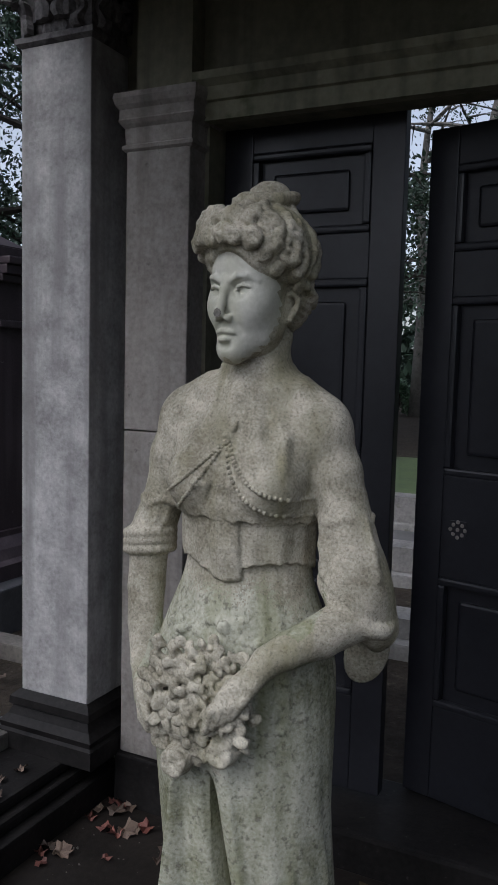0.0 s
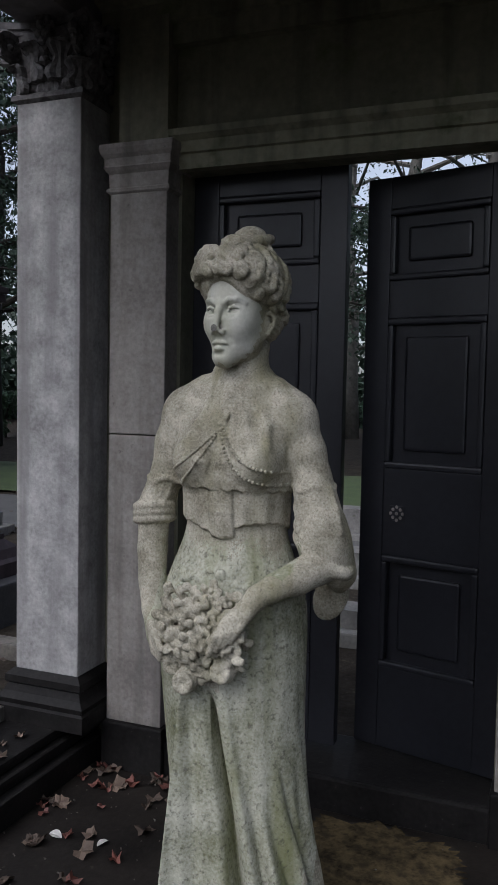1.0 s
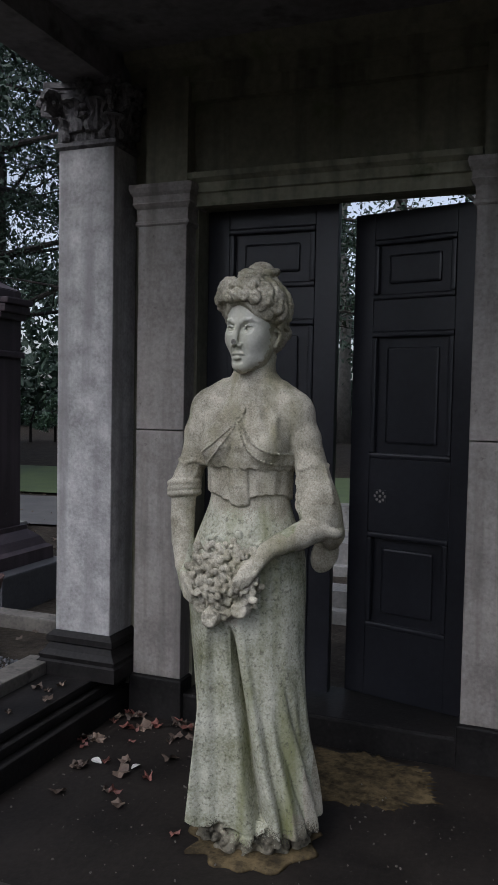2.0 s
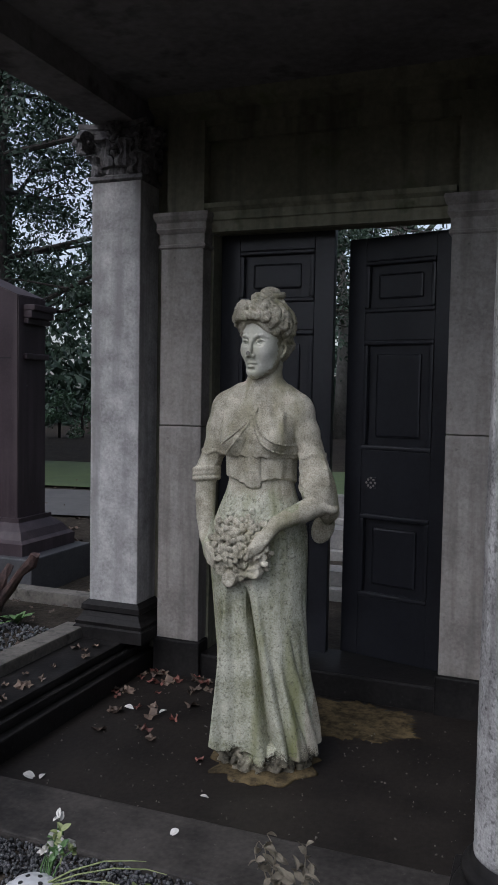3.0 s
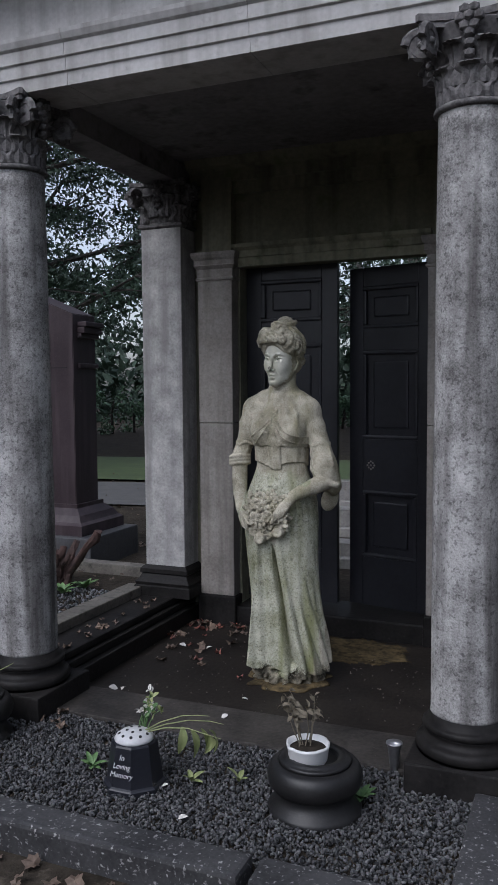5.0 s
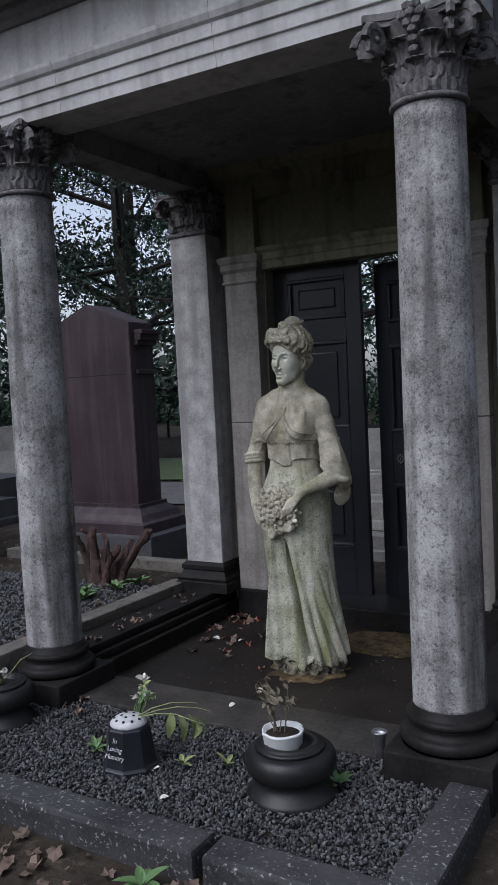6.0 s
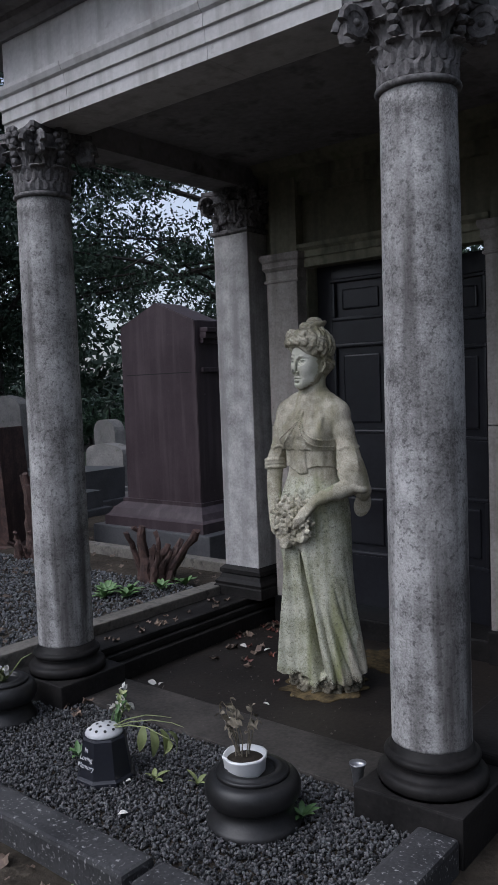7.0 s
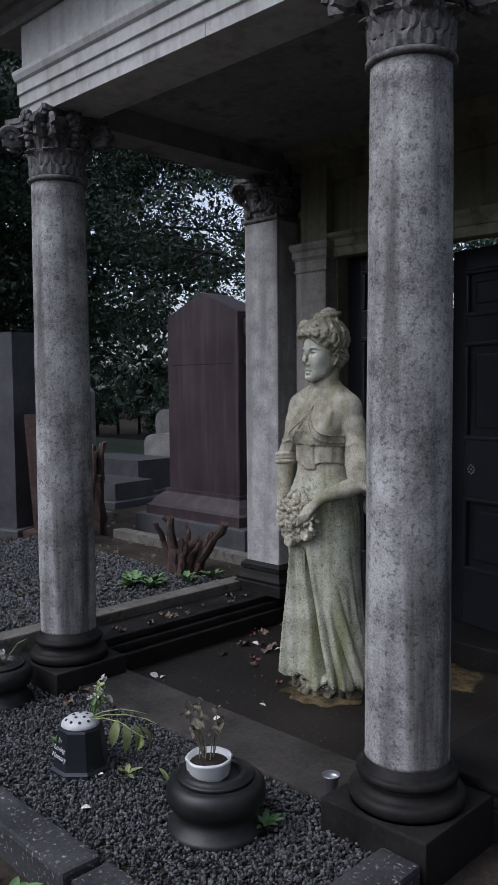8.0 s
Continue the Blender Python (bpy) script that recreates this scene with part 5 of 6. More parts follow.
# sprig with leaves, and a bunch of old flowers, in the vase
sprig = thing("leafy_sprig", (-0.66, 0.12, 0.2), "bent green sprig with pale drooping leaves lying on the vase", "sprig")
for tip in ((0.20, 0.10, 0.03), (0.23, 0.03, 0.01), (0.16, 0.09, 0.055)):
    twig(sprig, (-0.06, -0.01, 0.0), tip, 0.0024, M_leafy, sag=0.03)
for x, y, z, L, yaw, dip in ((0.17, 0.03, 0.02, 0.10, -20, 78), (0.21, 0.05, 0.02, 0.105, 10, 85), (0.25, 0.06, 0.015, 0.10, 60, 74), (0.13, 0.02, 0.03, 0.095, -70, 80), (0.28, 0.03, 0.01, 0.085, 120, 70)):
    lb = leaf_mesh(bmesh.new(), Matrix(), L * 0.9, 0.034, 0.5)
    o = piece("leaf", lb, M_leafy, sprig, smooth=True)
    o.matrix_basis = pose(x * 0.68, y, z + 0.005, 0, 0, yaw) @ pose(0, 0, 0, yaw * 0.4, dip - 14, 0)
bunch = thing("flower_bunch", (-0.725, 0.15, 0.2), "small bunch of fading cream and green flowers", "flowers")
for i in range(13):
    a, q = rnd.uniform(0, 6.28), rnd.uniform(0.0, 0.035)
    tip = (0.03 + q * math.cos(a) * 1.3, 0.02 + q * math.sin(a) * 1.3, rnd.uniform(0.06, 0.125))
    st, pts = twig(bunch, (q * 0.4 * math.cos(a), q * 0.4 * math.sin(a), -0.01), tip, 0.0022, M_leafg)
    fb = bmesh.new()
    for k in range(7):
        m = Matrix.Translation(pts[-1 - k % 3]) @ pose(0, 0, 0, rnd.uniform(-70, 70), rnd.uniform(-70, 70), rnd.uniform(0, 360))
        leaf_mesh(fb, m, rnd.uniform(0.014, 0.026), 0.014, 0.3)
    tagged(piece("floret_cluster", fb, M_leafw if i % 3 == 0 else (M_leafy if i % 3 == 1 else M_leafg), bunch), kind="stuff")

dried = thing("dried_flowers", (-1.50, 0.20, 0.19), "dried flowers and a bare stem in the urn", "flowers")
for i in range(12):
    a, q = rnd.uniform(0, 6.28), rnd.uniform(0.0, 0.06)
    st, pts = twig(dried, (0, 0, -0.005), (q * math.cos(a), q * math.sin(a), rnd.uniform(0.01, 0.055)), 0.0024, M_stem)
    fb = bmesh.new()
    for k in range(6):
        m = Matrix.Translation(pts[-1 - k % 3]) @ pose(0, 0, 0, rnd.uniform(-70, 70), rnd.uniform(-70, 70), rnd.uniform(0, 360))
        leaf_mesh(fb, m, rnd.uniform(0.02, 0.035), 0.02, 0.3)
    tagged(piece("floret_cluster", fb, M_leafw if i % 3 == 0 else M_leafy, dried), kind="stuff")
twig(dried, (0.0, 0.02, 0), (0.14, 0.05, 0.13), 0.003, M_leafy)

# metal flower holder by the column
cup = thing("flower_holder", (0.07, 0.50, 0.03), "small dull metal flower holder beside the column base", "flower holder")
piece("cone", lathe([(0.013, 0), (0.017, 0.04), (0.022, 0.088), (0.029, 0.104), (0.029, 0.107), (0.021, 0.090), (0.012, 0.05)], 24), M_metal, cup, smooth=True)


def weed(x, y, z, n, size, label, mat_=None):
    o = thing("weed", (x, y, z), label, "weed", "weeds between the stones")
    for i in range(n):
        a = 360 * i / n + rnd.uniform(-15, 15)
        lb = leaf_mesh(bmesh.new(), Matrix(), size * rnd.uniform(0.7, 1.1), size * 0.36, 0.25)
        q = piece("leaf", lb, mat_ or M_leafg, o, smooth=True)
        q.matrix_basis = pose(0, 0, 0.004 + 0.003 * (i % 3), 0, -rnd.uniform(15, 55), a)
    return o


weed(-0.285, -0.42, -0.012, 8, 0.085, "fresh green weed rosette in front of the kerb")
weed(0.015, 0.255, 0.035, 9, 0.06, "small green weed growing in the gravel")
weed(-0.93, 0.13, 0.03, 7, 0.06, "small green weed beside the memorial vase")
weed(0.50, -0.45, -0.012, 12, 0.09, "green weed clump beside the kerb corner")
weed(0.56, -0.36, -0.012, 10, 0.08, "green weed clump beside the kerb corner")
weed(-0.55, 0.16, 0.035, 5, 0.055, "flat green leaf on the gravel", M_leafy)
weed(-0.40, 0.22, 0.035, 4, 0.055, "flat yellowing leaf on the gravel", M_leafy)

# ---- fallen leaves ----
def lobed(bm, m, size, curl):
    """A maple-like blade with pointed lobes round a middle point."""
    mid = bm.verts.new(m @ Vector((0, 0, 0)))
    ring = []
    k = 14
    for i in range(k):
        a = 2 * math.pi * i / k
        q = size * (1.0 if i % 2 == 0 else 0.70) * (0.75 + 0.25 * math.cos(a))
        ring.append(bm.verts.new(m @ Vector((q * math.cos(a), q * math.sin(a), curl * size * (0.5 * math.sin(2.5 * a + size * 90) + (q / size) ** 2 * 0.4)))))
    for i in range(k):
        bm.faces.new((mid, ring[i], ring[(i + 1) % k]))
    return bm


def fallen(x, y, z, size, mat_, label, group="fallen leaves on the porch"):
    if mat_ is M_leafw:
        blade = leaf_mesh(bmesh.new(), pose(-size * 0.8, 0, 0), size * 1.7, size * 1.3, 0.25)
    else:
        blade = lobed(bmesh.new(), Matrix(), size, rnd.uniform(0.35, 0.9))
    o = part("fallen_leaf", blade, mat_)
    o.matrix_basis = pose(x, y, z + size * 0.12, rnd.uniform(-18, 18), rnd.uniform(-18, 18), rnd.uniform(0, 360))
    return tagged(o, label, "leaf", group)


for i in range(46):
    u = rnd.random()
    x, y = (rnd.uniform(-1.43, -0.85), 2.0 - 0.16 * rnd.random() ** 1.5) if u < 0.5 else (-1.44 + 0.4 * rnd.random() ** 1.4, rnd.uniform(1.3, 1.95))
    r = rnd.random()
    fallen(x, y, 0.004, rnd.uniform(0.022, 0.045), M_leafr if r < 0.28 else M_leafd, "curled red-brown dead leaf on the porch floor" if r < 0.28 else "curled brown dead leaf on the porch floor")
for x, y, s in ((-1.30, 1.55, 0.024), (-1.15, 1.57, 0.022), (-1.31, 0.88, 0.026), (-1.27, 0.9, 0.018)):
    fallen(x, y, 0.004, s, M_leafw, "pale bleached dead leaf on the porch floor")
fallen(-0.83, 1.22, 0.004, 0.024, M_leafr, "orange-red dead leaf on the porch floor")
for x, y, z, s in ((-0.70, 0.985, 0.003, 0.018), (-0.66, 0.68, 0.048, 0.018), (-0.47, -0.06, 0.04, 0.018), (-0.62, 0.1, 0.04, 0.014)):
    fallen(x, y, z, s, M_leafw, "small white petal lying on the stone", "white petals")
for i in range(16):
    fallen(-1.62 + rnd.uniform(-0.06, 0.07), rnd.uniform(0.85, 1.85), 0.165, rnd.uniform(0.018, 0.035), M_leafd, "brown dead leaf on the dark base course")
for i in range(9):
    fallen(-1.44 + rnd.uniform(-0.12, 0.25), rnd.uniform(0.36, 0.5), 0.045, rnd.uniform(0.025, 0.04), M_leafd, "brown dead leaf on the gravel")
for i in range(34):
    fallen(rnd.uniform(-1.3, 0.7), rnd.uniform(-0.75, -0.36), -0.012, rnd.uniform(0.03, 0.055), M_leafd, "large brown dead leaf on the earth", "fallen leaves on the earth")


def litter(name, area, z, count, lo, hi, label, mat_, seed):
    q = random.Random(seed)
    bm = bmesh.new()
    for i in range(count):
        x, y = q.uniform(area[0], area[1]), q.uniform(area[2], area[3])
        m = pose(x, y, z(x, y) if callable(z) else z, q.uniform(-25, 25), q.uniform(-25, 25), q.uniform(0, 360))
        lobed(bm, m, q.uniform(lo, hi), 0.4)
    return tagged(part(name, bm, mat_), label, "leaf litter", kind="stuff")


litter("leaf_litter", (-2.6, 1.2, -1.6, -0.34), lambda x, y: ground_height(x, y) + 0.012, 900, 0.012, 0.045, "scattered brown dead leaves on the earth", M_leafd, 21)
litter("leaf_litter", (-4.6, -1.9, 0.3, 2.6), 0.085, 200, 0.015, 0.035, "scattered brown dead leaves on the gravel", M_leafd, 22)
litter("leaf_litter", (-8, -1.8, 2.9, 9), lambda x, y: ground_height(x, y) + 0.012, 520, 0.02, 0.05, "scattered brown dead leaves among the graves", M_leafd, 23)
pebbles("crumbs", -1.45, 0.15, 0.8, 2.0, 0.0, 420, 0.0012, 0.0045, "pale crumbs of stone on the porch floor", 8, M_limekerb)

# ochre mossy patch beside the statue
bm = bmesh.new()
ring = []
mid = bm.verts.new((-0.42, 1.80, 0.008))
for i in range(200):
    a = 2 * math.pi * i / 200
    q = 1 + 0.28 * noise.noise(Vector((2.3 * math.cos(a), 2.3 * math.sin(a), 1))) + 0.16 * noise.noise(Vector((9 * math.cos(a), 9 * math.sin(a), 1))) + 0.12 * noise.noise(Vector((28 * math.cos(a), 28 * math.sin(a), 1)))
    ring.append(bm.verts.new((-0.42 + 0.27 * q * math.cos(a), 1.80 + 0.19 * q * math.sin(a), 0.003)))
for i in range(200):
    bm.faces.new((mid, ring[i], ring[(i + 1) % 200]))
tagged(part("moss_patch", bm, M_patch, smooth=True), "flat ochre mossy patch on the dark floor", "moss", kind="stuff")

# ---- the neighbouring graves ----
tagged(part("long_kerb", boxed(-1.855, -1.735, 0.1, 1.93, -0.1, 0.21, 0.01, 0.004), M_limekerb), "long buff stone kerb of the next grave", "kerb")
tagged(part("cross_kerb", boxed(-4.1, -1.86, 2.64, 2.76, -0.1, 0.13, 0.01, 0.005), M_limekerb), "low buff stone kerb before the tall headstone", "kerb")
tagged(part("gravel_bed_next", boxed(-4.7, -1.856, 0.0, 2.64, -0.1, 0.055), M_soil), "dark soil under the gravel of the next grave", "soil", kind="structure")
pebbles("gravel", -4.6, -1.86, 0.0, 2.2, 0.060, 15000, 0.006, 0.013, "loose blue-grey gravel on the next grave", 5, M_pebble2)


def tall_tomb(x0, x1, y0, y1):
    o = thing("headstone", ((x0 + x1) / 2, (y0 + y1) / 2, -0.08), "tall dark red polished granite headstone with a gabled top", "headstone")
    w, d = (x1 - x0) / 2, (y1 - y0) / 2
    piece("step", boxed(-w - 0.26, w + 0.26, -d - 0.20, d + 0.2, 0, 0.30, 0.012), M_darkstone, o, "dark base step")
    piece("plinth", square_stack([(0.15, 0.30), (0.15, 0.38), (0.12, 0.40), (0.09, 0.45), (0.03, 0.50), (0.03, 0.53)], 0, 0, 1 + w, 1 + d), M_tomb, o)
    bm = bmesh.new()
    prof = [(-w, 0.52), (w, 0.52), (w, 2.05), (0, 2.235), (-w, 2.05)]
    a = [bm.verts.new((x, -d, z)) for x, z in prof]
    b = [bm.verts.new((x, d, z)) for x, z in prof]
    for i in range(5):
        bm.faces.new((a[i], a[(i + 1) % 5], b[(i + 1) % 5], b[i]))
    bm.faces.new(a[::-1])
    bm.faces.new(b)
    bmesh.ops.bevel(bm, geom=list(bm.edges), offset=0.006, segments=2, affect="EDGES")
    piece("slab", bm, M_tomb, o)
    for s in (-1, 1):
        for z0, z1, q in ((1.62, 1.66, 0.03), (1.86, 1.90, 0.04), (1.90, 1.95, 0.07), (1.95, 1.99, 0.09)):
            piece("side_moulding", boxed(min(s * (w - 0.002), s * (w + q)), max(s * (w - 0.002), s * (w + q)), -d + 0.06, d, z0, z1, 0.008), M_tomb, o)
    piece("line", boxed(-w + 0.06, w - 0.06, -d - 0.003, -d + 0.002, 1.62, 1.628), M_hole, o)
    return o


tall_tomb(-4.0, -3.1, 3.2, 3.52)

# rotten stumps with split, gnarled shafts
def split_stump(x, y, z, n, spread, low, high, thick, label, seed):
    q = random.Random(seed)
    o = thing("tree_stump", (x, y, z), label, "stump", "rotten stumps")
    for i in range(n):
        a, d = i * 2.39996, spread * math.sqrt((i + 0.3) / n)
        h, lean, w = q.uniform(low, high), q.uniform(0.2, 0.9) * spread, thick * q.uniform(0.7, 1.2)
        pts, rad = [], []
        for k in range(9):
            u = k / 8
            p = Vector(((d + lean * u * u) * math.cos(a + 0.5 * u), (d + lean * u * u) * math.sin(a + 0.5 * u), h * u))
            pts.append(p + noise.noise_vector(p * 8 + Vector((i * 3.1, 0, 0))) * 0.035 * u)
            rad.append((w * (1.25 - 0.75 * u) * (1 + 0.35 * noise.noise(Vector((u * 7, i, 2)))), w * (0.9 - 0.6 * u)))
        sb = tube(pts, rad, 10)
        for v in sb.verts:
            v.co += noise.noise_vector(v.co * 26) * 0.014 + noise.noise_vector(v.co * 70) * 0.006
        piece("split_shaft", sb, M_stump, o, smooth=False)
    return o


stump = split_stump(-2.62, 2.2, 0.04, 15, 0.12, 0.14, 0.44, 0.040, "rotten red-brown split shrub stump", 61)
pts = [(0.05, 0.0, 0.02), (0.14, 0.03, 0.14), (0.19, 0.04, 0.20), (0.25, 0.05, 0.29), (0.31, 0.06, 0.35), (0.34, 0.06, 0.40)]
sb = tube(pts, [0.04, 0.032, 0.026, 0.024, 0.034, 0.026], 9)
for v in sb.verts:
    v.co += noise.noise_vector(v.co * 30) * 0.012
piece("side_shoot", sb, M_stump, stump)
split_stump(-4.45, 2.62, -0.06, 16, 0.13, 0.55, 0.95, 0.075, "tall broken red-brown rotten tree stump", 62)
split_stump(-4.15, 2.25, 0.03, 10, 0.12, 0.14, 0.34, 0.04, "low rotten stump at the grave's edge", 63)
for x, y in ((-2.62, 1.75), (-2.52, 1.85), (-2.72, 1.82), (-2.40, 2.02), (-2.35, 2.2), (-2.58, 1.68), (-2.45, 1.75)):
    weed(x, y, 0.06, 14, 0.10, "fresh green plant on the next grave")


def gravestone(x, y, w, d, h, mat_, label, turn=0, lean=0, round_top=0.0, base=0.14):
    o = thing("gravestone", (x, y, -0.08), label, "gravestone", "gravestones", turn=turn)
    piece("base", boxed(-w / 2 - 0.08, w / 2 + 0.08, -d / 2 - 0.08, d / 2 + 0.08, 0, base, 0.015, 0.006), mat_, o)
    prof = [(-w / 2, base), (w / 2, base)]
    n = 10
    for i in range(n + 1):
        a = math.pi * i / n
        prof.append((w / 2 * math.cos(a), h - round_top + round_top * math.sin(a) ** 0.8 if round_top else (h if i in (0, n) else h)))
    if not round_top:
        prof = [(-w / 2, base), (w / 2, base), (w / 2, h), (-w / 2, h)]
    bm = bmesh.new()
    a = [bm.verts.new((px, -d / 2 - (lean * (pz - base)), pz)) for px, pz in prof]
    b = [bm.verts.new((px, d / 2 - (lean * (pz - base)), pz)) for px, pz in prof]
    k = len(prof)
    for i in range(k):
        bm.faces.new((a[i], a[(i + 1) % k], b[(i + 1) % k], b[i]))
    bm.faces.new(a[::-1])
    bm.faces.new(b)
    for v in bm.verts:
        v.co += noise.noise_vector(v.co * 5) * 0.012
    piece("stone", bm, mat_, o)
    return o


gravestone(-5.35, 2.35, 0.42, 0.30, 1.95, M_darkstone, "tall dark grey gravestone with pale lichen", 20)
gravestone(-4.95, 2.62, 0.2, 0.45, 1.2, M_stump, "leaning dark reddish sandstone slab", 25, 0.12)
gravestone(-5.6, 3.2, 0.5, 0.4, 0.62, M_gravestone, "low pale rounded stone block", 0, 0, 0.12)
gravestone(-7.0, 4.9, 1.3, 0.7, 0.52, M_darkstone, "low dark box tomb", 5)
gravestone(-6.4, 4.2, 1.0, 0.6, 0.34, M_darkstone, "flat dark stone ledger on a base", 5)
gravestone(-7.6, 6.1, 0.7, 0.2, 0.75, M_gravestone, "small pale upright gravestone", 8, 0, 0.15)
gravestone(-8.8, 7.2, 0.6, 0.2, 1.05, M_gravestone, "weathered pale upright gravestone", -6, 0.04, 0.2)
gravestone(-10.5, 6.4, 0.8, 0.25, 1.5, M_gravestone, "weathered grey gravestone among trees", 12, 0, 0.25)
gravestone(-12.5, 7.2, 0.5, 0.4, 2.1, M_gravestone, "tall grey pillar stone among trees", 12)
gravestone(-5.3, 5.4, 1.1, 0.5, 0.26, M_gravestone, "flat pale grave ledger", 3)
gravestone(-9.4, 5.2, 0.7, 0.3, 0.9, M_darkstone, "dark upright stone gravestone", 0, 0, 0.1)
gravestone(-2.05, 5.2, 1.6, 0.22, 0.30, M_gravestone, "low pale kerb of a grave behind the porch", 0)
gravestone(-2.3, 6.9, 1.6, 0.22, 0.36, M_gravestone, "low pale kerb of a grave behind the porch", 0)
gravestone(-1.6, 3.9, 1.6, 0.2, 0.24, M_gravestone, "low pale kerb of a grave behind the porch", 0)
gravestone(-3.3, 9.4, 0.7, 0.3, 0.75, M_gravestone, "pale marble gravestone behind the porch", 0)


# ---- lawn, path, hedge and trees ----
def strip(name, pts, w, z, mat_, label, cat):
    bm = bmesh.new()
    L, R = [], []
    for i, p in enumerate(pts):
        a, b = Vector((*pts[max(i - 1, 0)], 0)), Vector((*pts[min(i + 1, len(pts) - 1)], 0))
        n = (b - a).normalized().cross(Vector((0, 0, 1))) * w / 2
        for side, s in ((L, -1), (R, 1)):
            q = Vector((*p, 0)) + n * s
            side.append(bm.verts.new((q.x, q.y, z)))
    for i in range(len(pts) - 1):
        bm.faces.new((L[i], L[i + 1], R[i + 1], R[i]))
    return tagged(part(name, bm, mat_), label, cat, kind="structure")


HEDGE = [(-24, 6), (-20, 9.5), (-16.8, 13), (-14.5, 17.5), (-11, 22), (-5, 25), (3, 27), (12, 27)]
strip("lawn", [(-40, 8.2), (-12.3, 9.1), (-6.3, 10.1), (8, 11.8)], 3.8, 0.008, M_grass, "strip of mown green grass", "lawn")
strip("path", [(-40, 5.6), (-8.5, 6.3), (-4.5, 7.1), (8, 8.6)], 2.2, 0.002, M_path, "worn grey cemetery path", "path")


def leaf_cloud(name, centres, sizes, mat_, per, leaf, owner, seed, flat=0.6):
    """Many small leaf blades gathered in clumps, with gaps between the clumps."""
    r = np.random.RandomState(seed)
    k = len(centres)
    c = np.repeat(np.array(centres), per, 0)
    s = np.repeat(np.array(sizes), per)[:, None]
    d = r.normal(size=(k * per, 3))
    d /= np.linalg.norm(d, axis=1)[:, None]
    d *= r.uniform(0.2, 1.0, (k * per, 1)) ** 0.6
    d[:, 2] *= flat
    p = c + d * s
    u = r.normal(size=(k * per, 3))
    u /= np.linalg.norm(u, axis=1)[:, None]
    v = np.cross(u, r.normal(size=(k * per, 3)))
    v /= np.linalg.norm(v, axis=1)[:, None]
    L = leaf * r.uniform(0.6, 1.4, (k * per, 1))
    quad = np.stack([p - u * L, p + v * L * 0.42, p + u * L, p - v * L * 0.42], 1).reshape(-1, 3)
    f = np.arange(k * per * 4).reshape(-1, 4)
    me = bpy.data.meshes.new(name)
    me.from_pydata(quad.tolist(), [], f.tolist())
    me.materials.append(mat_)
    o = new(name, me)
    if owner is not None:
        o.parent = owner
    return tagged(o, kind="stuff")


def tree(x, y, h, spread, seed, label, mat_=None, leaf=0.085, clumps=240, per=90, crown_from=0.22, trunk=0.22, bark=None):
    q = random.Random(seed)
    o = thing("tree", (x, y, -0.1), label, "tree", "trees of the cemetery")
    pts = [(0, 0, 0)]
    for i in range(1, 7):
        pts.append((q.uniform(-0.12, 0.12) * i * 0.6, q.uniform(-0.12, 0.12) * i * 0.6, h * 0.96 * i / 6))
    piece("trunk", tube(pts, [trunk * (1.25 if i == 0 else 1 - 0.15 * i) for i in range(7)], 10), bark or M_bark, o, smooth=True)
    limbs = bmesh.new()
    centres, sizes = [], []
    n = 22
    for i in range(n):
        u = crown_from + (1 - crown_from) * (i + q.random()) / n
        zz = h * 0.96 * min(u, 0.98)
        a = i * 2.4 + q.uniform(-0.4, 0.4)
        L = spread * (1 - 0.62 * max(0, (u - 0.35) / 0.65)) * q.uniform(0.7, 1.1)
        p0 = Vector((0, 0, zz))
        p3 = p0 + Vector((L * math.cos(a), L * math.sin(a), L * q.uniform(-0.15, 0.35)))
        mid = p0.lerp(p3, 0.5) + Vector((0, 0, q.uniform(-0.05, 0.15) * L))
        tube([p0, mid, p3], [trunk * 0.28, trunk * 0.17, trunk * 0.05], 6, limbs)
        for k in range(3):
            b0 = p0.lerp(p3, q.uniform(0.35, 0.9))
            b1 = b0 + Vector((q.uniform(-1, 1), q.uniform(-1, 1), q.uniform(-0.3, 0.6))) * L * 0.35
            tube([b0, b0.lerp(b1, 0.5) + Vector((0, 0, 0.04)), b1], [trunk * 0.1, trunk * 0.06, trunk * 0.02], 5, limbs)
        for k in range(max(1, clumps // n)):
            w = q.uniform(0.25, 1.05)
            centres.append(tuple(p0.lerp(p3, w) + Vector((q.gauss(0, 0.16) * L, q.gauss(0, 0.16) * L, q.gauss(0, 0.10) * L))))
            sizes.append(q.uniform(0.28, 0.75) * spread / 3.0)
    tagged(piece("branchwork", limbs, bark or M_bark, o), kind="stuff")
    if mat_:
        leaf_cloud("crown", centres, sizes, mat_, per, leaf, o, seed)
    return o


tree(-9.0, 10.5, 11.0, 4.2, 1, "dense dark evergreen tree with drooping boughs", M_ever, 0.05, 150, 240)
tree(-14.0, 8.4, 12.0, 4.4, 2, "dense dark evergreen tree beside the path", M_ever, 0.055, 250, 300)
tree(-5.6, 13.5, 12.0, 4.3, 3, "dark evergreen tree with sky between its boughs", M_ever, 0.05, 150, 240)
tree(-14.5, 4.6, 13.0, 4.8, 4, "tall dark evergreen tree", M_ever, 0.065, 300, 340)
tree(-12.5, 15.0, 14.0, 5.0, 5, "tall dark evergreen tree", M_ever, 0.065, 150, 170)
tree(-8.2, 18.5, 13.0, 4.6, 6, "tall evergreen tree far off", M_ever, 0.07, 180, 160)
tree(-18.5, 9.5, 14.0, 5.0, 7, "tall dark evergreen tree far off", M_ever, 0.08, 280, 260)
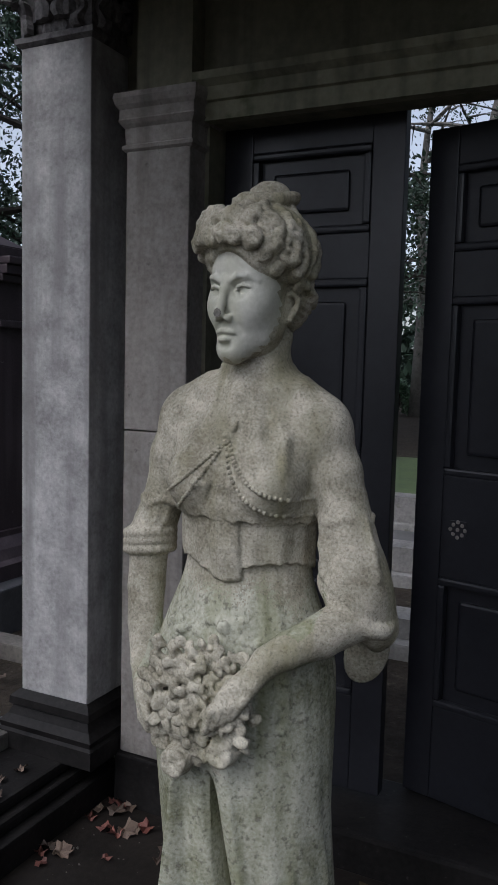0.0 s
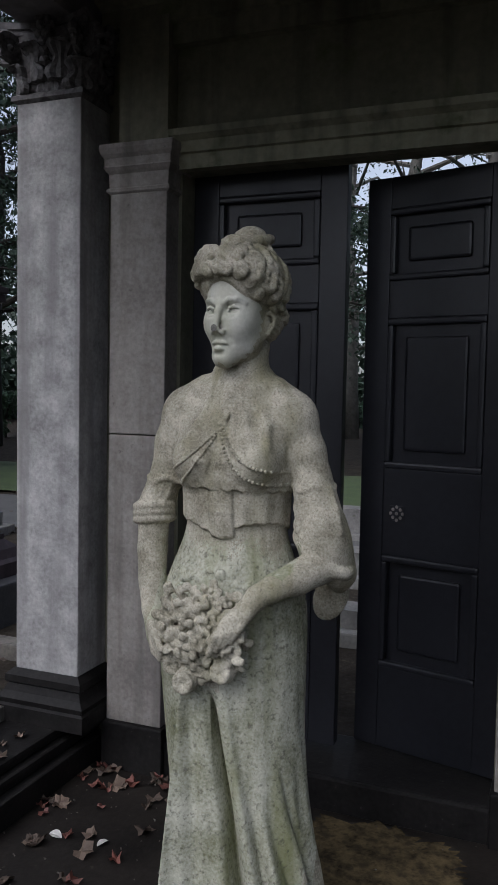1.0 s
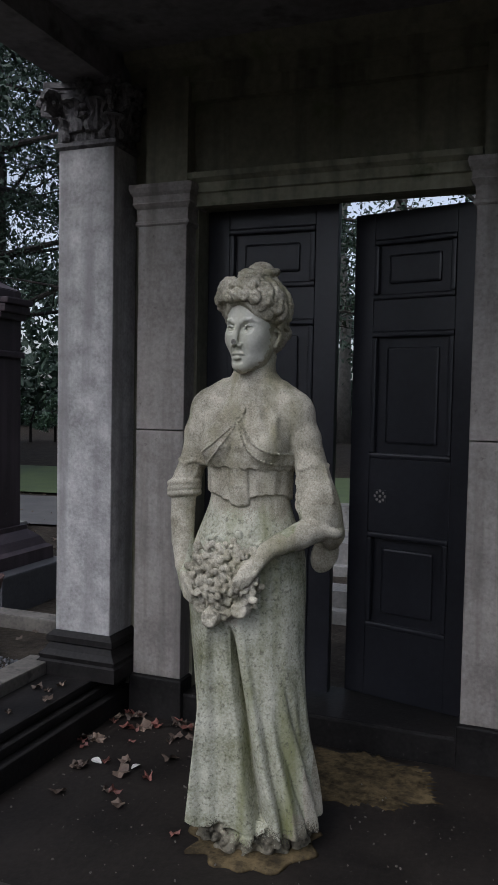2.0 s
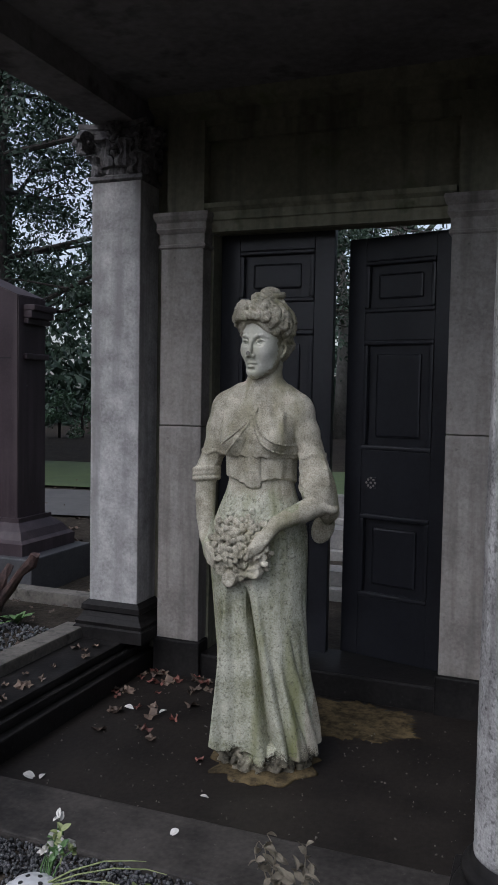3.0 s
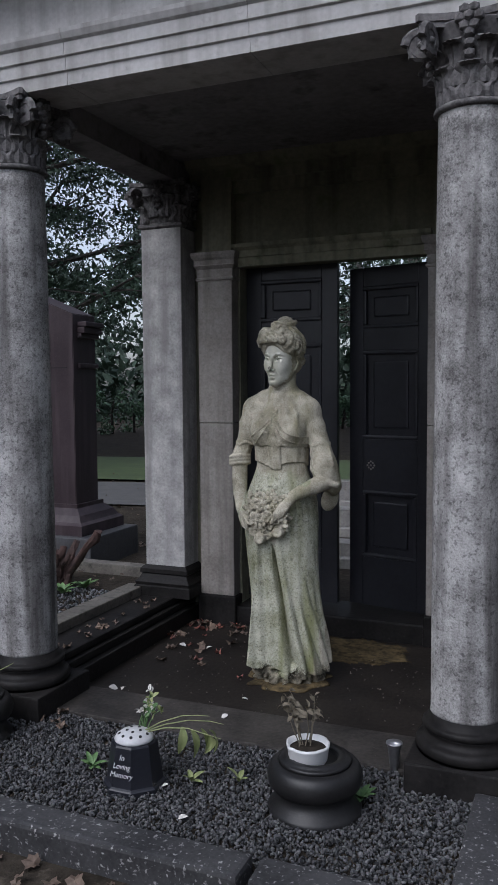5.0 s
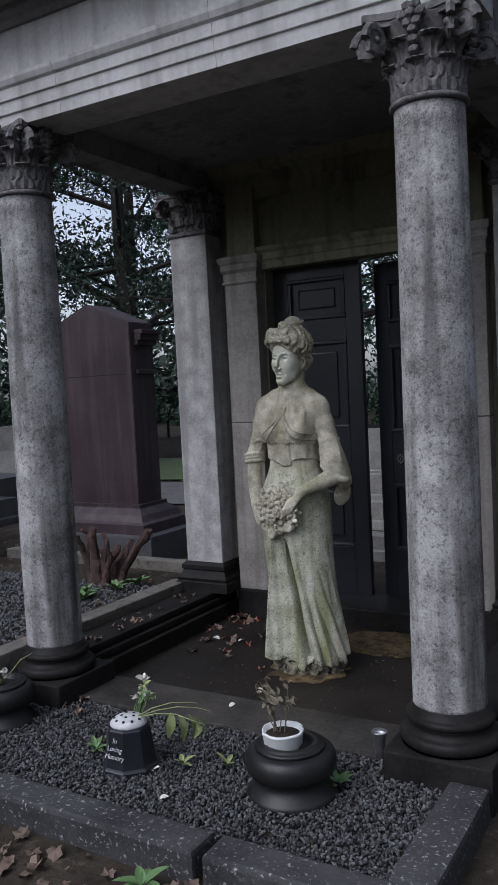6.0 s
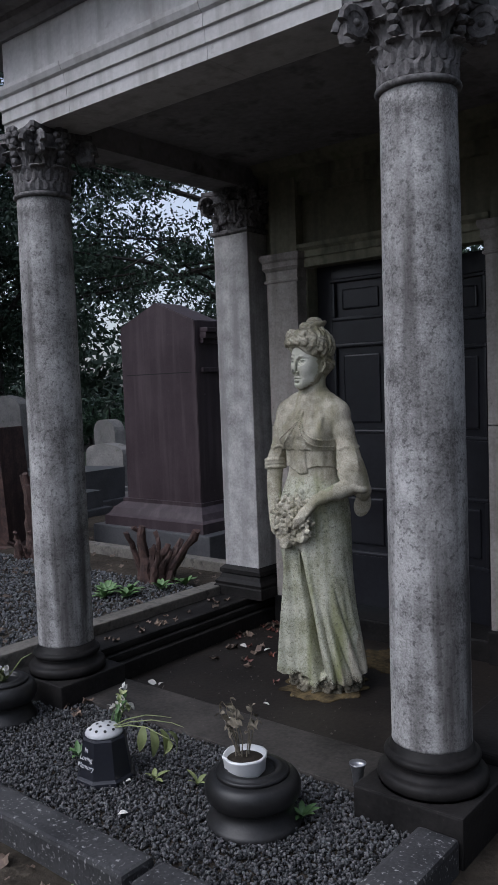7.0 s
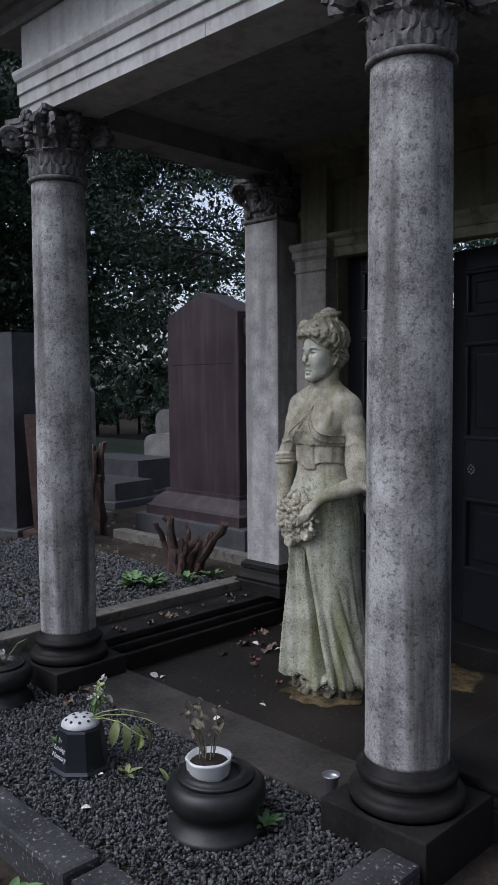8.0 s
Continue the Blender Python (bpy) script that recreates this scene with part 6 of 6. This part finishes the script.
tree(-22.0, 1.0, 14.0, 5.5, 8, "tall dark evergreen tree far off", M_ever, 0.12, 300, 160)
tree(-3.4, 19.0, 13.0, 3.8, 9, "bare grey winter tree behind the porch", None, trunk=0.26, bark=M_palebark)
tree(-1.6, 16.0, 12.0, 3.2, 10, "bare grey winter tree with pale bark", M_ever, 0.05, 150, 30, trunk=0.2, bark=M_palebark)
tree(-6.2, 24.0, 13.0, 4.0, 12, "bare grey winter tree far off", M_ever, 0.05, 150, 30, trunk=0.24, bark=M_palebark)
tree(1.5, 22.0, 13.0, 4.4, 13, "evergreen tree behind the porch", M_ever, 0.1, 240, 90)

# unseen trees added round the place to block part of the sky's light
sky_block_tree = tree(12.0, -6.0, 13.0, 5.0, 41, "unseen dark evergreen tree added to block sky light", M_ever, 0.12, 330, 90)
for x, y, a in ((10.5, 1.5, 200), (8.5, 10.0, 300), (-15.5, -3.5, 80), (5.0, 15.5, 250), (-18.0, -13.0, 50)):
    copy_thing(sky_block_tree, pose(x, y, -0.1, 0, 0, a))

# the far edge of the wood
far_rng = random.Random(51)
cent, size = [], []
for i in range(3000):
    a = far_rng.uniform(0, 2 * math.pi)
    q = far_rng.uniform(30, 46)
    z = 8 * far_rng.random() ** 2.0
    cent.append((q * math.cos(a), q * math.sin(a) + 2, z))
    size.append(far_rng.uniform(0.9, 1.9))
tagged(leaf_cloud("far_wood", cent, size, M_ever, 60, 0.26, None, 90, 0.8), "dark far wood at the edge of the cemetery", "wood", kind="stuff")

# clipped hedge
rng = random.Random(31)
cent, size = [], []
for (x0, y0), (x1, y1) in zip(HEDGE, HEDGE[1:]):
    L = math.hypot(x1 - x0, y1 - y0)
    for i in range(int(L * 9)):
        u = rng.random()
        cent.append((x0 + (x1 - x0) * u + rng.gauss(0, 0.22), y0 + (y1 - y0) * u + rng.gauss(0, 0.22), rng.uniform(0.05, 1.22)))
        size.append(rng.uniform(0.2, 0.34))
hedge = thing("hedge", (0, 0, 0), "clipped dark green laurel hedge along the path", "hedge")
leaf_cloud("foliage", cent, size, M_hedge, 90, 0.065, hedge, 77, 0.8)
bm = bmesh.new()
for (x0, y0), (x1, y1) in zip(HEDGE, HEDGE[1:]):
    for k in range(8):
        u = (k + 0.5) / 8
        x, y = x0 + (x1 - x0) * u, y0 + (y1 - y0) * u
        tube([(x, y, -0.1), (x + rng.uniform(-0.1, 0.1), y, 0.5), (x + rng.uniform(-0.2, 0.2), y, 1.0)], [0.05, 0.04, 0.02], 6, bm)
tagged(piece("stemwork", bm, M_bark, hedge), kind="stuff")
